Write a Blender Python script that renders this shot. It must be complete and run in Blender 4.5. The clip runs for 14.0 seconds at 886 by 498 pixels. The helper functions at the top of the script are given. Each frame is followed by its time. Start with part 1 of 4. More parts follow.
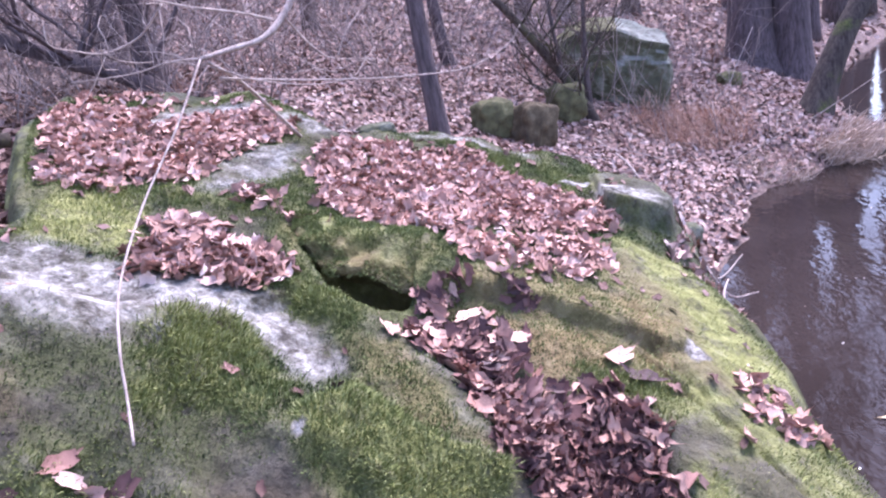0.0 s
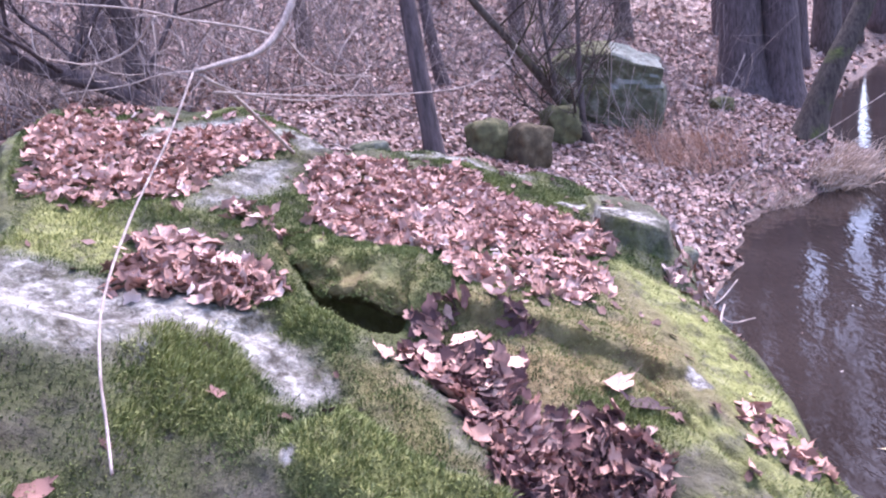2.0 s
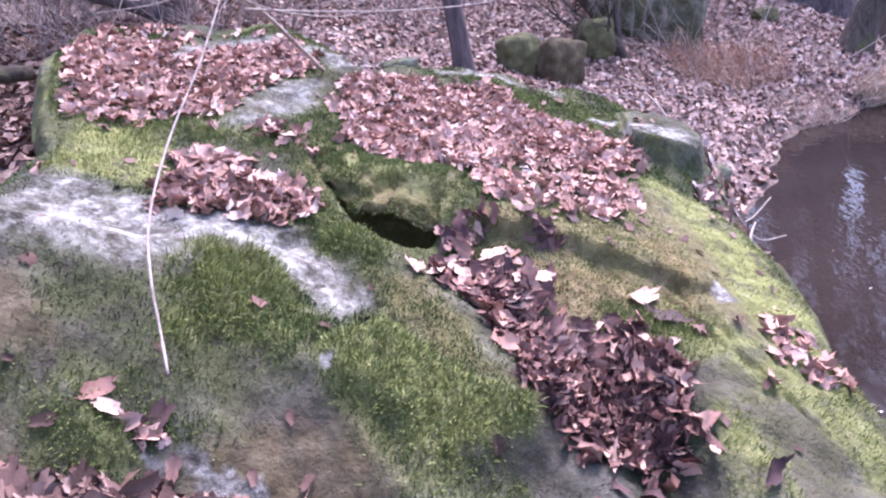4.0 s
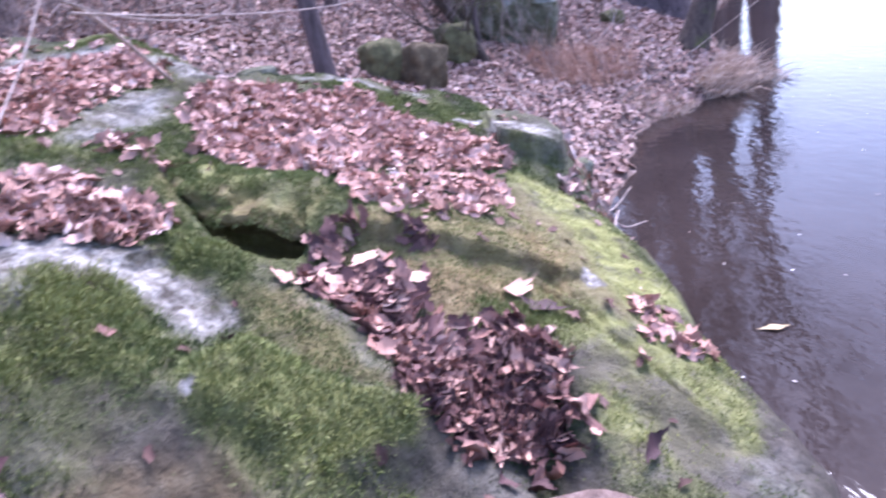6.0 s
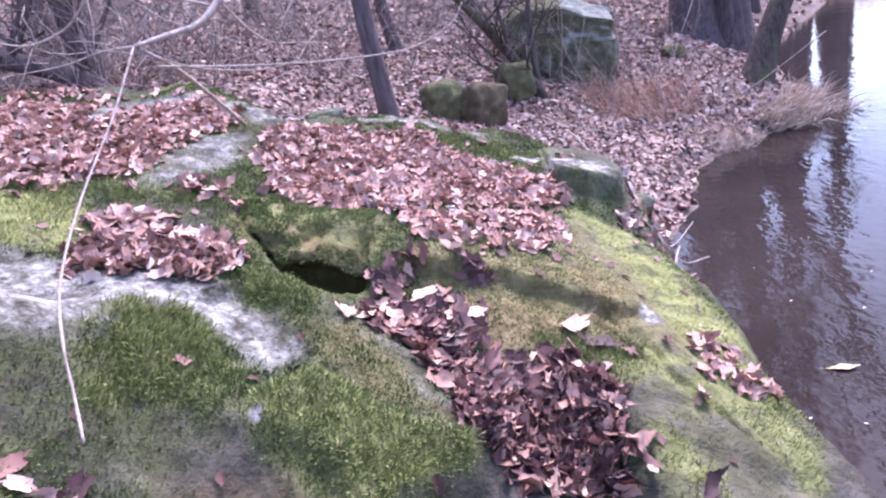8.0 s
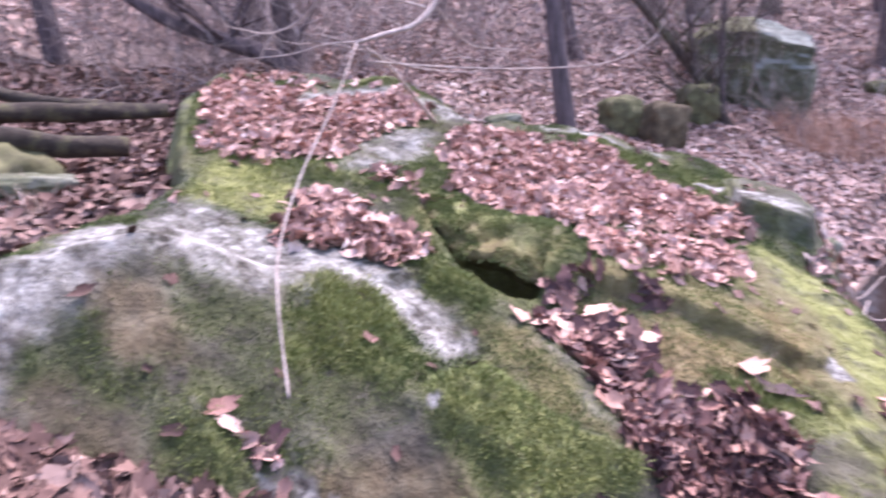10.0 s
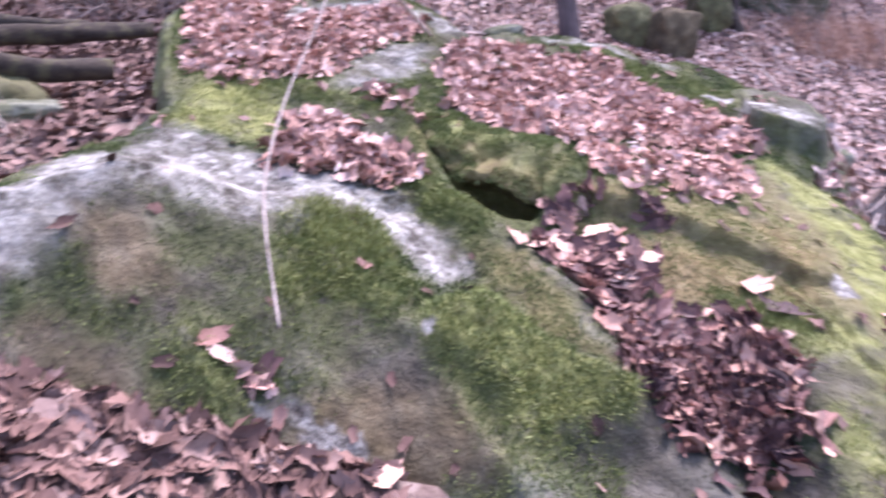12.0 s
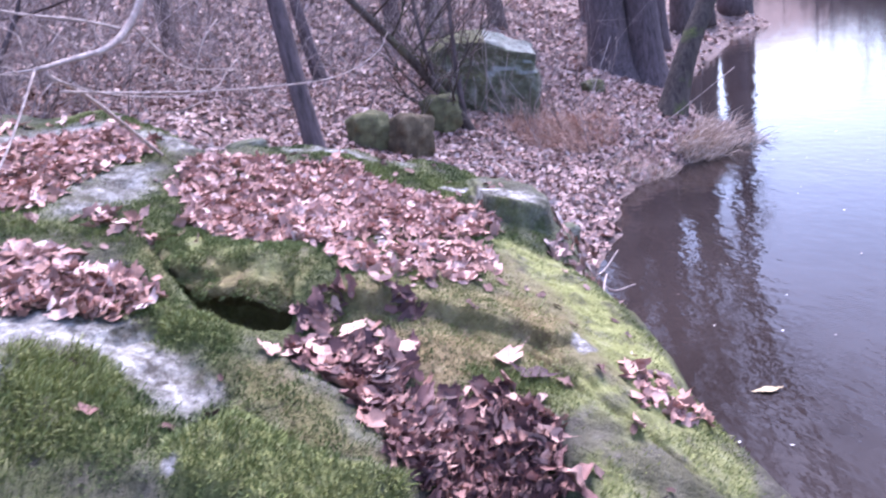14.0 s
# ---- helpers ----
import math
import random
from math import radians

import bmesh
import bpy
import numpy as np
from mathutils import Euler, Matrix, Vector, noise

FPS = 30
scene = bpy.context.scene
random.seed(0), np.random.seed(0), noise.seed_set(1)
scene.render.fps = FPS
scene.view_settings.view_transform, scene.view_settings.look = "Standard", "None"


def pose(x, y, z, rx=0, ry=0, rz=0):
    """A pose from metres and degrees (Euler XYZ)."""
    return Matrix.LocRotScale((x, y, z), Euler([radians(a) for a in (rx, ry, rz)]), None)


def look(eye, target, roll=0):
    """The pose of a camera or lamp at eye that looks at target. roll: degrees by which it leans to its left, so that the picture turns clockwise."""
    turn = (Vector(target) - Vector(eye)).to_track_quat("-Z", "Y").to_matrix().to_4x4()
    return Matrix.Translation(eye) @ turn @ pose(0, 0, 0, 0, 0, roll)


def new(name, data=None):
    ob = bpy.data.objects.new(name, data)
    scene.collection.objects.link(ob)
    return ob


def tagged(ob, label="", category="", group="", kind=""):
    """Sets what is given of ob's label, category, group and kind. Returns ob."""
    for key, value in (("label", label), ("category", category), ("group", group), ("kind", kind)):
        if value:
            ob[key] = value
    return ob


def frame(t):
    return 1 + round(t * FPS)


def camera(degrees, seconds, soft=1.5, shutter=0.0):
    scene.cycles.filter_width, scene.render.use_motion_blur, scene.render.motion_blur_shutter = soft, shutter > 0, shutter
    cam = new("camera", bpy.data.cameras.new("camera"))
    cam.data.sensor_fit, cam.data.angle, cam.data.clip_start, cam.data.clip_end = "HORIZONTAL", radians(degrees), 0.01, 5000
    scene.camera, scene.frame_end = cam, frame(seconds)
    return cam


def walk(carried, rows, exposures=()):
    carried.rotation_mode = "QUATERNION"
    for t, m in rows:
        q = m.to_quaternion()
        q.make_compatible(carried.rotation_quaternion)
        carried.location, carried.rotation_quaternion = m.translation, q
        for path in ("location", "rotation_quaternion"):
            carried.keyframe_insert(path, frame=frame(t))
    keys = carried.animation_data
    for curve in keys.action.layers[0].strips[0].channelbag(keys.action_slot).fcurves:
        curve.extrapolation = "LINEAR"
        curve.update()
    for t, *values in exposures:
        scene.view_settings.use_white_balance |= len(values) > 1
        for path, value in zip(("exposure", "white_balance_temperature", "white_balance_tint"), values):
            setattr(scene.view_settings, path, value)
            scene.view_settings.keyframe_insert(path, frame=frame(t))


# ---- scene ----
from collections import namedtuple

cam = camera(66.0, 14.0, 2.1, 0.5)
# seconds, eye, yaw to the left, pitch, roll
PATH = [
    (0, 0.000, 0.000, 1.600, 0.01, -17.24, -10.02),
    (0.5, -0.007, 0.006, 1.596, -0.78, -16.36, -9.58),
    (1, -0.014, 0.047, 1.605, -0.58, -17.20, -8.42),
    (1.5, -0.023, 0.089, 1.592, -1.03, -16.30, -8.00),
    (2, -0.024, 0.071, 1.587, -1.18, -15.72, -8.83),
    (2.5, -0.037, 0.038, 1.585, -1.21, -16.45, -8.86),
    (3, -0.028, 0.010, 1.581, -1.19, -16.71, -8.51),
    (3.2, -0.021, 0.007, 1.591, 1.78, -18.31, -9.41),
    (5.3, -0.042, 0.016, 1.567, 2.28, -22.99, -10.90),
    (5.5, -0.028, 0.031, 1.548, -0.36, -23.08, -10.72),
    (6, 0.018, 0.064, 1.523, -7.92, -22.69, -10.73),
    (6.5, 0.082, 0.088, 1.494, -14.12, -21.35, -11.82),
    (7, 0.012, -0.005, 1.549, -14.01, -20.29, -13.10),
    (7.2, 0.028, -0.008, 1.552, -9.38, -19.87, -14.04),
    (9.3, -0.037, -0.002, 1.578, -0.20, -17.84, -10.61),
    (9.5, -0.069, -0.022, 1.590, 0.66, -17.42, -9.29),
    (10, -0.144, -0.054, 1.613, 8.55, -16.55, -7.71),
    (10.5, -0.170, -0.022, 1.603, 17.67, -17.77, -8.11),
    (11, -0.223, 0.009, 1.587, 19.50, -19.19, -7.10),
    (11.5, -0.196, 0.024, 1.592, 18.30, -22.00, -8.02),
    (12, -0.109, 0.024, 1.597, 10.27, -23.20, -9.43),
    (12.5, -0.075, 0.046, 1.561, -0.61, -21.97, -9.68),
    (13, -0.055, 0.043, 1.546, -5.03, -21.87, -9.72),
    (13.5, -0.028, 0.068, 1.552, -7.11, -19.82, -10.45),
    (14, 0.027, 0.068, 1.529, -9.91, -17.45, -11.14),
]


def aimed(x, y, z, yaw, pitch, roll):
    a, b = radians(yaw), radians(pitch)
    return look((x, y, z), (x - math.sin(a) * math.cos(b), y + math.cos(a) * math.cos(b), z + math.sin(b)), roll)


walk(cam, [(t, aimed(*row)) for t, *row in PATH], [(0, 2.5, 5980, 33), (3.2, 2.5, 6050, 33), (5.3, 2.5, 6000, 33), (6.2, 2.5, 5750, 33), (7.2, 2.5, 5750, 33), (9.3, 2.5, 6350, 33), (11.5, 2.5, 6300, 33), (12.5, 2.5, 6050, 33), (14, 2.5, 5720, 33)])

# ---- light: thin overcast over a lake ----
world = bpy.data.worlds.new("overcast")
scene.world = world
world.use_nodes = True
sky = world.node_tree.nodes.new("ShaderNodeTexSky")
sky.sky_type, sky.sun_disc = "NISHITA", False
sky.sun_elevation, sky.sun_rotation = radians(62), radians(32)
sky.air_density, sky.dust_density, sky.ozone_density = 1.0, 2.0, 1.0
world.node_tree.links.new(sky.outputs[0], world.node_tree.nodes["Background"].inputs[0])
world.node_tree.nodes["Background"].inputs[1].default_value = 0.11
sun = new("sun", bpy.data.lights.new("sun", "SUN"))
sun.data.energy, sun.data.angle, sun.data.color = 2.15, radians(30), (0.95, 0.97, 1.0)
sun.matrix_world = look((0, 0, 0), (-0.30, -0.45, -0.84))


# ---- materials ----
Mat = namedtuple("Mat", "m tree bsdf")


def material(name, rough=0.8, spec=0.3):
    m = bpy.data.materials.new(name)
    m.use_nodes = True
    b = m.node_tree.nodes["Principled BSDF"]
    b.inputs["Roughness"].default_value, b.inputs["Specular IOR Level"].default_value = rough, spec
    return Mat(m, m.node_tree, b)


def node(t, kind, **values):
    n = t.nodes.new(kind)
    for k, v in values.items():
        n.inputs[k.replace("_", " ")].default_value = v
    return n


def noise_of(t, scale, detail=6, rough=0.6):
    n = node(t, "ShaderNodeTexNoise", Scale=scale, Detail=detail, Roughness=rough)
    c = t.nodes.new("ShaderNodeTexCoord")
    t.links.new(c.outputs["Object"], n.inputs["Vector"])
    return n.outputs["Fac"]


def ramp(t, fac, *stops):
    r = t.nodes.new("ShaderNodeValToRGB")
    e = r.color_ramp.elements
    while len(e) < len(stops):
        e.new(0.5)
    for one, (at, colour) in zip(e, stops):
        one.position, one.color = at, (*colour, 1)
    t.links.new(fac, r.inputs[0])
    return r.outputs[0]


def mix(t, fac, a, b, kind="MIX"):
    n = t.nodes.new("ShaderNodeMix")
    n.data_type, n.blend_type = "RGBA", kind
    if isinstance(fac, float):
        n.inputs[0].default_value = fac
    else:
        t.links.new(fac, n.inputs[0])
    for socket, v in ((n.inputs[6], a), (n.inputs[7], b)):
        if isinstance(v, tuple):
            socket.default_value = (*v, 1)
        else:
            t.links.new(v, socket)
    return n.outputs[2]


def maths(t, op, a, b, c=None):
    n = t.nodes.new("ShaderNodeMath")
    n.operation, n.use_clamp = op, True
    for socket, v in zip(n.inputs, (a, b, c)):
        if isinstance(v, (int, float)):
            socket.default_value = v
        elif v is not None:
            t.links.new(v, socket)
    return n.outputs[0]


def bump(mat, fac, strength, distance):
    n = node(mat.tree, "ShaderNodeBump", Strength=strength, Distance=distance)
    mat.tree.links.new(fac, n.inputs["Height"])
    old = mat.bsdf.inputs["Normal"].links
    if old:
        mat.tree.links.new(old[0].from_socket, n.inputs["Normal"])
    mat.tree.links.new(n.outputs[0], mat.bsdf.inputs["Normal"])


def paint(mat, colour):
    mat.tree.links.new(colour, mat.bsdf.inputs["Base Color"])


def attr(t, name):
    n = t.nodes.new("ShaderNodeAttribute")
    n.attribute_name = name
    return n.outputs["Fac"]


def island(t):
    return t.nodes.new("ShaderNodeNewGeometry").outputs["Random Per Island"]


def stone_material():
    """Sandstone under moss, algae and pale lichen; where each grows is stored on the mesh."""
    m = material("mossy_sandstone", 0.9, 0.2)
    t = m.tree
    stone = ramp(t, noise_of(t, 9, 8), (0.3, (0.045, 0.038, 0.033)), (0.5, (0.085, 0.072, 0.062)), (0.72, (0.16, 0.142, 0.126)))
    dark = ramp(t, noise_of(t, 3.1, 5), (0.4, (0.45, 0.42, 0.40)), (0.6, (1, 1, 1)))
    stone = mix(t, 0.8, stone, dark, "MULTIPLY")
    crust = ramp(t, noise_of(t, 19, 10, 0.75), (0.36, (0.13, 0.118, 0.105)), (0.5, (0.33, 0.315, 0.285)), (0.66, (0.60, 0.585, 0.54)))
    moss = ramp(t, noise_of(t, 34, 8, 0.7), (0.3, (0.022, 0.032, 0.011)), (0.55, (0.052, 0.070, 0.022)), (0.75, (0.10, 0.122, 0.045)))
    algae = ramp(t, noise_of(t, 14, 8, 0.65), (0.3, (0.17, 0.175, 0.055)), (0.55, (0.29, 0.295, 0.105)), (0.75, (0.43, 0.425, 0.22)))
    moss = mix(t, attr(t, "hue"), moss, algae)
    spots = maths(t, "MULTIPLY", attr(t, "lichen"), ramp(t, noise_of(t, 6, 10, 0.76), (0.40, (0, 0, 0)), (0.55, (1, 1, 1))))
    grown = maths(t, "MULTIPLY", attr(t, "moss"), ramp(t, noise_of(t, 8, 9, 0.7), (0.33, (0.15, 0.15, 0.15)), (0.5, (1, 1, 1))))
    base = mix(t, grown, stone, moss)
    base = mix(t, attr(t, "ochre"), base, ramp(t, noise_of(t, 18, 7), (0.3, (0.10, 0.066, 0.03)), (0.52, (0.22, 0.16, 0.075)), (0.72, (0.33, 0.26, 0.14))))
    paint(m, mix(t, spots, base, crust))
    bump(m, noise_of(t, 60, 8, 0.7), 0.9, 0.02)
    bump(m, noise_of(t, 11, 6, 0.6), 0.7, 0.06)
    return m.m


def leaf_material(name, stops, rough):
    m = material(name, rough, 0.2)
    t = m.tree
    c = ramp(t, island(t), *stops)
    c = mix(t, 0.55, c, ramp(t, noise_of(t, 40, 5), (0.3, (0.55, 0.5, 0.48)), (0.65, (1, 1, 1))), "MULTIPLY")
    paint(m, c)
    bump(m, noise_of(t, 120, 3), 0.4, 0.004)
    m.bsdf.inputs["Subsurface Weight"].default_value = 0.0
    return m.m


def plain_noise(name, scale, stops, rough=0.85, grain=0.6, deep=0.01, coarse=1.0):
    m = material(name, rough, 0.25)
    t = m.tree
    c = ramp(t, noise_of(t, scale, 8, 0.65), *stops)
    c = mix(t, 0.6, c, ramp(t, noise_of(t, coarse, 4), (0.35, (0.6, 0.58, 0.56)), (0.65, (1, 1, 1))), "MULTIPLY")
    paint(m, c)
    bump(m, noise_of(t, scale * 2.5, 8, 0.7), grain, deep)
    return m.m


def bark_material(name, low, high, moss):
    m = material(name, 0.9, 0.2)
    t = m.tree
    c = t.nodes.new("ShaderNodeTexCoord")
    s = node(t, "ShaderNodeMapping", Scale=(1, 1, 0.18))
    n = node(t, "ShaderNodeTexNoise", Scale=26, Detail=8, Roughness=0.7)
    t.links.new(c.outputs["Object"], s.inputs["Vector"])
    t.links.new(s.outputs[0], n.inputs["Vector"])
    base = ramp(t, n.outputs["Fac"], (0.35, low), (0.65, high))
    grow = ramp(t, noise_of(t, 3.0, 6), (0.62 - 0.25 * moss, (0, 0, 0)), (0.75 - 0.2 * moss, (1, 1, 1)))
    green = ramp(t, noise_of(t, 50, 5), (0.3, (0.035, 0.045, 0.012)), (0.7, (0.13, 0.15, 0.05)))
    paint(m, mix(t, grow, base, green) if moss else base)
    bump(m, n.outputs["Fac"], 0.8, 0.02)
    return m.m


def island_material(name, stops, rough=0.8):
    m = material(name, rough, 0.25)
    paint(m, ramp(m.tree, island(m.tree), *stops))
    return m.m


def moss_blade_material():
    m = material("moss_shoots", 0.85, 0.2)
    t = m.tree
    dull = ramp(t, island(t), (0.0, (0.022, 0.034, 0.011)), (0.6, (0.062, 0.092, 0.028)), (1.0, (0.145, 0.185, 0.065)))
    bright = ramp(t, island(t), (0.0, (0.15, 0.17, 0.045)), (0.6, (0.29, 0.31, 0.10)), (1.0, (0.43, 0.43, 0.21)))
    paint(m, mix(t, attr(t, "hue"), dull, bright))
    return m.m


def water_material():
    m = material("lake_water", 0.04, 0.45)
    t = m.tree
    m.bsdf.inputs["IOR"].default_value = 1.33
    paint(m, ramp(t, noise_of(t, 0.6, 4), (0.3, (0.018, 0.013, 0.012)), (0.7, (0.034, 0.026, 0.024))))
    c = t.nodes.new("ShaderNodeTexCoord")
    s = node(t, "ShaderNodeMapping", Scale=(1.0, 0.55, 1), Rotation=(0, 0, radians(-35)))
    t.links.new(c.outputs["Object"], s.inputs["Vector"])
    for scale, strength, distance in ((2.2, 0.10, 0.05), (9, 0.28, 0.014), (30, 0.1, 0.004)):
        n = node(t, "ShaderNodeTexNoise", Scale=scale, Detail=3, Roughness=0.5)
        t.links.new(s.outputs[0], n.inputs["Vector"])
        bump(m, n.outputs["Fac"], strength, distance)
    return m.m


STONE = stone_material()
LITTER = [(0.0, (0.210, 0.116, 0.09)), (0.25, (0.37, 0.208, 0.165)), (0.6, (0.50, 0.297, 0.246)), (0.9, (0.60, 0.40, 0.345)), (1.0, (0.66, 0.53, 0.475))]
LEAF = leaf_material("dry_leaf", LITTER, 0.7)
LEAF_WET = leaf_material("damp_leaf", [(0.0, (0.058, 0.031, 0.033)), (0.4, (0.156, 0.079, 0.073)), (0.7, (0.312, 0.165, 0.131)), (1.0, (0.598, 0.386, 0.305))], 0.5)
# LEAF_FAR is pale and low in contrast: haze put into the leaf colour
LEAF_FAR = leaf_material("hazed_leaf", [(0.0, (0.20, 0.125, 0.105)), (0.35, (0.36, 0.232, 0.198)), (0.75, (0.50, 0.355, 0.312)), (1.0, (0.55, 0.44, 0.40))], 0.8)
# LEAF_BROWN: one brown range, darker than LEAF
LEAF_BROWN = leaf_material("dark_brown_leaf", [(0.0, (0.065, 0.036, 0.030)), (0.35, (0.135, 0.076, 0.063)), (0.7, (0.20, 0.120, 0.10)), (1.0, (0.30, 0.205, 0.175))], 0.75)
LEAF_YELLOW = leaf_material("yellowed_leaf", [(0.0, (0.40, 0.30, 0.16)), (1.0, (0.62, 0.53, 0.36))], 0.7)
SOIL = plain_noise("litter_soil", 22, [(0.3, (0.090, 0.061, 0.053)), (0.5, (0.230, 0.160, 0.137)), (0.7, (0.400, 0.314, 0.280))], 0.95, 1.0, 0.03, 0.8)
BOULDER = plain_noise("boulder_stone", 7, [(0.3, (0.06, 0.06, 0.045)), (0.5, (0.11, 0.115, 0.07)), (0.75, (0.30, 0.30, 0.26))], 0.9, 0.8, 0.03, 2.0)
BOULDER_GREEN = plain_noise("mossy_boulder", 9, [(0.3, (0.075, 0.068, 0.04)), (0.55, (0.14, 0.135, 0.066)), (0.8, (0.25, 0.235, 0.13))], 0.9, 0.8, 0.03, 2.5)
BOULDER_BROWN = plain_noise("brown_boulder", 10, [(0.3, (0.06, 0.045, 0.03)), (0.55, (0.13, 0.10, 0.06)), (0.8, (0.24, 0.20, 0.13))], 0.9, 0.8, 0.03, 2.5)
LICHENED = plain_noise("dull_lichened_stone", 9, [(0.3, (0.10, 0.11, 0.085)), (0.55, (0.22, 0.23, 0.20)), (0.75, (0.38, 0.39, 0.36))], 0.9, 0.7, 0.02, 3.0)
PALE_STONE = plain_noise("pale_lichened_stone", 16, [(0.3, (0.28, 0.29, 0.27)), (0.7, (0.62, 0.64, 0.61))], 0.9, 0.6, 0.02, 3.0)
BARK = bark_material("grey_bark", (0.045, 0.035, 0.035), (0.16, 0.125, 0.12), 0.0)
# bark lifted towards purple grey: haze over the trunks put into the colour
BARK_DARK = bark_material("dark_bark", (0.05, 0.038, 0.04), (0.15, 0.115, 0.12), 0.0)
LOG_BARK = plain_noise("rotting_log_bark", 14, [(0.3, (0.022, 0.016, 0.014)), (0.52, (0.062, 0.048, 0.038)), (0.72, (0.13, 0.12, 0.06))], 0.9, 0.9, 0.02, 3.0)
BARK_MOSS = bark_material("mossy_bark", (0.035, 0.026, 0.024), (0.11, 0.088, 0.075), 0.3)
TWIG = bark_material("pale_twig_bark", (0.26, 0.20, 0.18), (0.50, 0.42, 0.38), 0.0)
BRUSH = island_material("brush_twigs", [(0.0, (0.10, 0.072, 0.068)), (0.6, (0.21, 0.165, 0.155)), (1.0, (0.38, 0.32, 0.31))])
STRAW = island_material("dry_grass", [(0.0, (0.34, 0.24, 0.18)), (0.5, (0.52, 0.40, 0.32)), (1.0, (0.70, 0.58, 0.49))])
STRAW_RED = island_material("rusty_dry_grass", [(0.0, (0.28, 0.155, 0.11)), (0.5, (0.46, 0.29, 0.215)), (1.0, (0.62, 0.45, 0.36))])
MOSS = moss_blade_material()
LAKE = water_material()
FOAM = island_material("pale_flotsam", [(0.0, (0.35, 0.28, 0.25)), (1.0, (0.75, 0.72, 0.70))])


# ---- mesh helpers ----
rng = np.random.RandomState(11)


def mesh_of(name, verts, faces, mat, **floats):
    """A mesh from arrays: verts n x 3, faces m x 3 or m x 4; floats are stored on its points."""
    me = bpy.data.meshes.new(name)
    verts, faces = np.asarray(verts, np.float32), np.asarray(faces, np.int32)
    k = faces.shape[1]
    me.vertices.add(len(verts))
    me.vertices.foreach_set("co", verts.ravel())
    me.loops.add(faces.size)
    me.loops.foreach_set("vertex_index", faces.ravel())
    me.polygons.add(len(faces))
    me.polygons.foreach_set("loop_start", np.arange(0, faces.size, k, dtype=np.int32))
    me.polygons.foreach_set("use_smooth", np.ones(len(faces), bool))
    for key, values in floats.items():
        me.attributes.new(key, "FLOAT", "POINT").data.foreach_set("value", np.asarray(values, np.float32).ravel())
    me.update(calc_edges=True)
    me.validate()
    me.materials.append(mat)
    return me


def part(name, me, parent=None, label=""):
    ob = new(name, me)
    if parent:
        ob.parent = parent
    return tagged(ob, label) if label else ob


def bundle(pieces):
    """Joins (verts, faces) pairs into one pair."""
    vs, fs, n = [], [], 0
    for v, f in pieces:
        vs.append(v)
        fs.append(np.asarray(f) + n)
        n += len(v)
    return np.concatenate(vs), np.concatenate(fs)


def spline(points, steps):
    """A smooth line through the points."""
    p = np.array(points, float)
    q = np.concatenate([2 * p[:1] - p[1:2], p, 2 * p[-1:] - p[-2:-1]])
    out = []
    for a, b, c, d in zip(q, q[1:], q[2:], q[3:]):
        for s in np.linspace(0, 1, steps, endpoint=False):
            out.append(0.5 * (2 * b + (c - a) * s + (2 * a - 5 * b + 4 * c - d) * s**2 + (3 * b - a - 3 * c + d) * s**3))
    return np.array(out + [p[-1]])


def tube(points, r0, r1, sides=7, rough=0.0, flare=0.0):
    """A tapered, closed tube along a line."""
    p = np.asarray(points, float)
    n = len(p)
    t = np.gradient(p, axis=0)
    t /= np.linalg.norm(t, axis=1)[:, None] + 1e-9
    side = np.cross(t, [0.31, 0.17, 0.93] if abs(t[0, 2]) < 0.9 else [0.93, 0.31, 0.17])
    side /= np.linalg.norm(side, axis=1)[:, None] + 1e-9
    other = np.cross(t, side)
    s = np.linspace(0, 1, n)
    r = r0 + (r1 - r0) * s + flare * np.exp(-s * 14)
    a = np.linspace(0, 2 * math.pi, sides, endpoint=False)
    far = np.cumsum(np.r_[0, np.linalg.norm(np.diff(p, axis=0), axis=1)]) / (6 * r0)
    ph = rng.rand(4) * 6.28
    wave = np.sin(far[:, None] * 1.3 + 2 * a + ph[0]) + 0.7 * np.sin(far[:, None] * 2.9 - 3 * a + ph[1]) + 0.5 * np.sin(far[:, None] * 5.1 + a + ph[2])
    rad = r[:, None] * (1 + rough * 0.6 * wave)
    v = p[:, None] + rad[..., None] * (np.cos(a)[None, :, None] * side[:, None] + np.sin(a)[None, :, None] * other[:, None])
    v = np.concatenate([v.reshape(-1, 3), p[:1], p[-1:]])
    i, j = np.meshgrid(np.arange(n - 1), np.arange(sides), indexing="ij")
    a0, a1 = (i * sides + j).ravel(), (i * sides + (j + 1) % sides).ravel()
    f = np.concatenate([np.stack([a0, a1, a1 + sides], 1), np.stack([a0, a1 + sides, a0 + sides], 1)])
    k = np.arange(sides)
    first, last = n * sides, n * sides + 1
    caps = [np.stack([np.full(sides, first), (k + 1) % sides, k], 1), np.stack([np.full(sides, last), (n - 1) * sides + k, (n - 1) * sides + (k + 1) % sides], 1)]
    return v, np.concatenate([f, *caps])


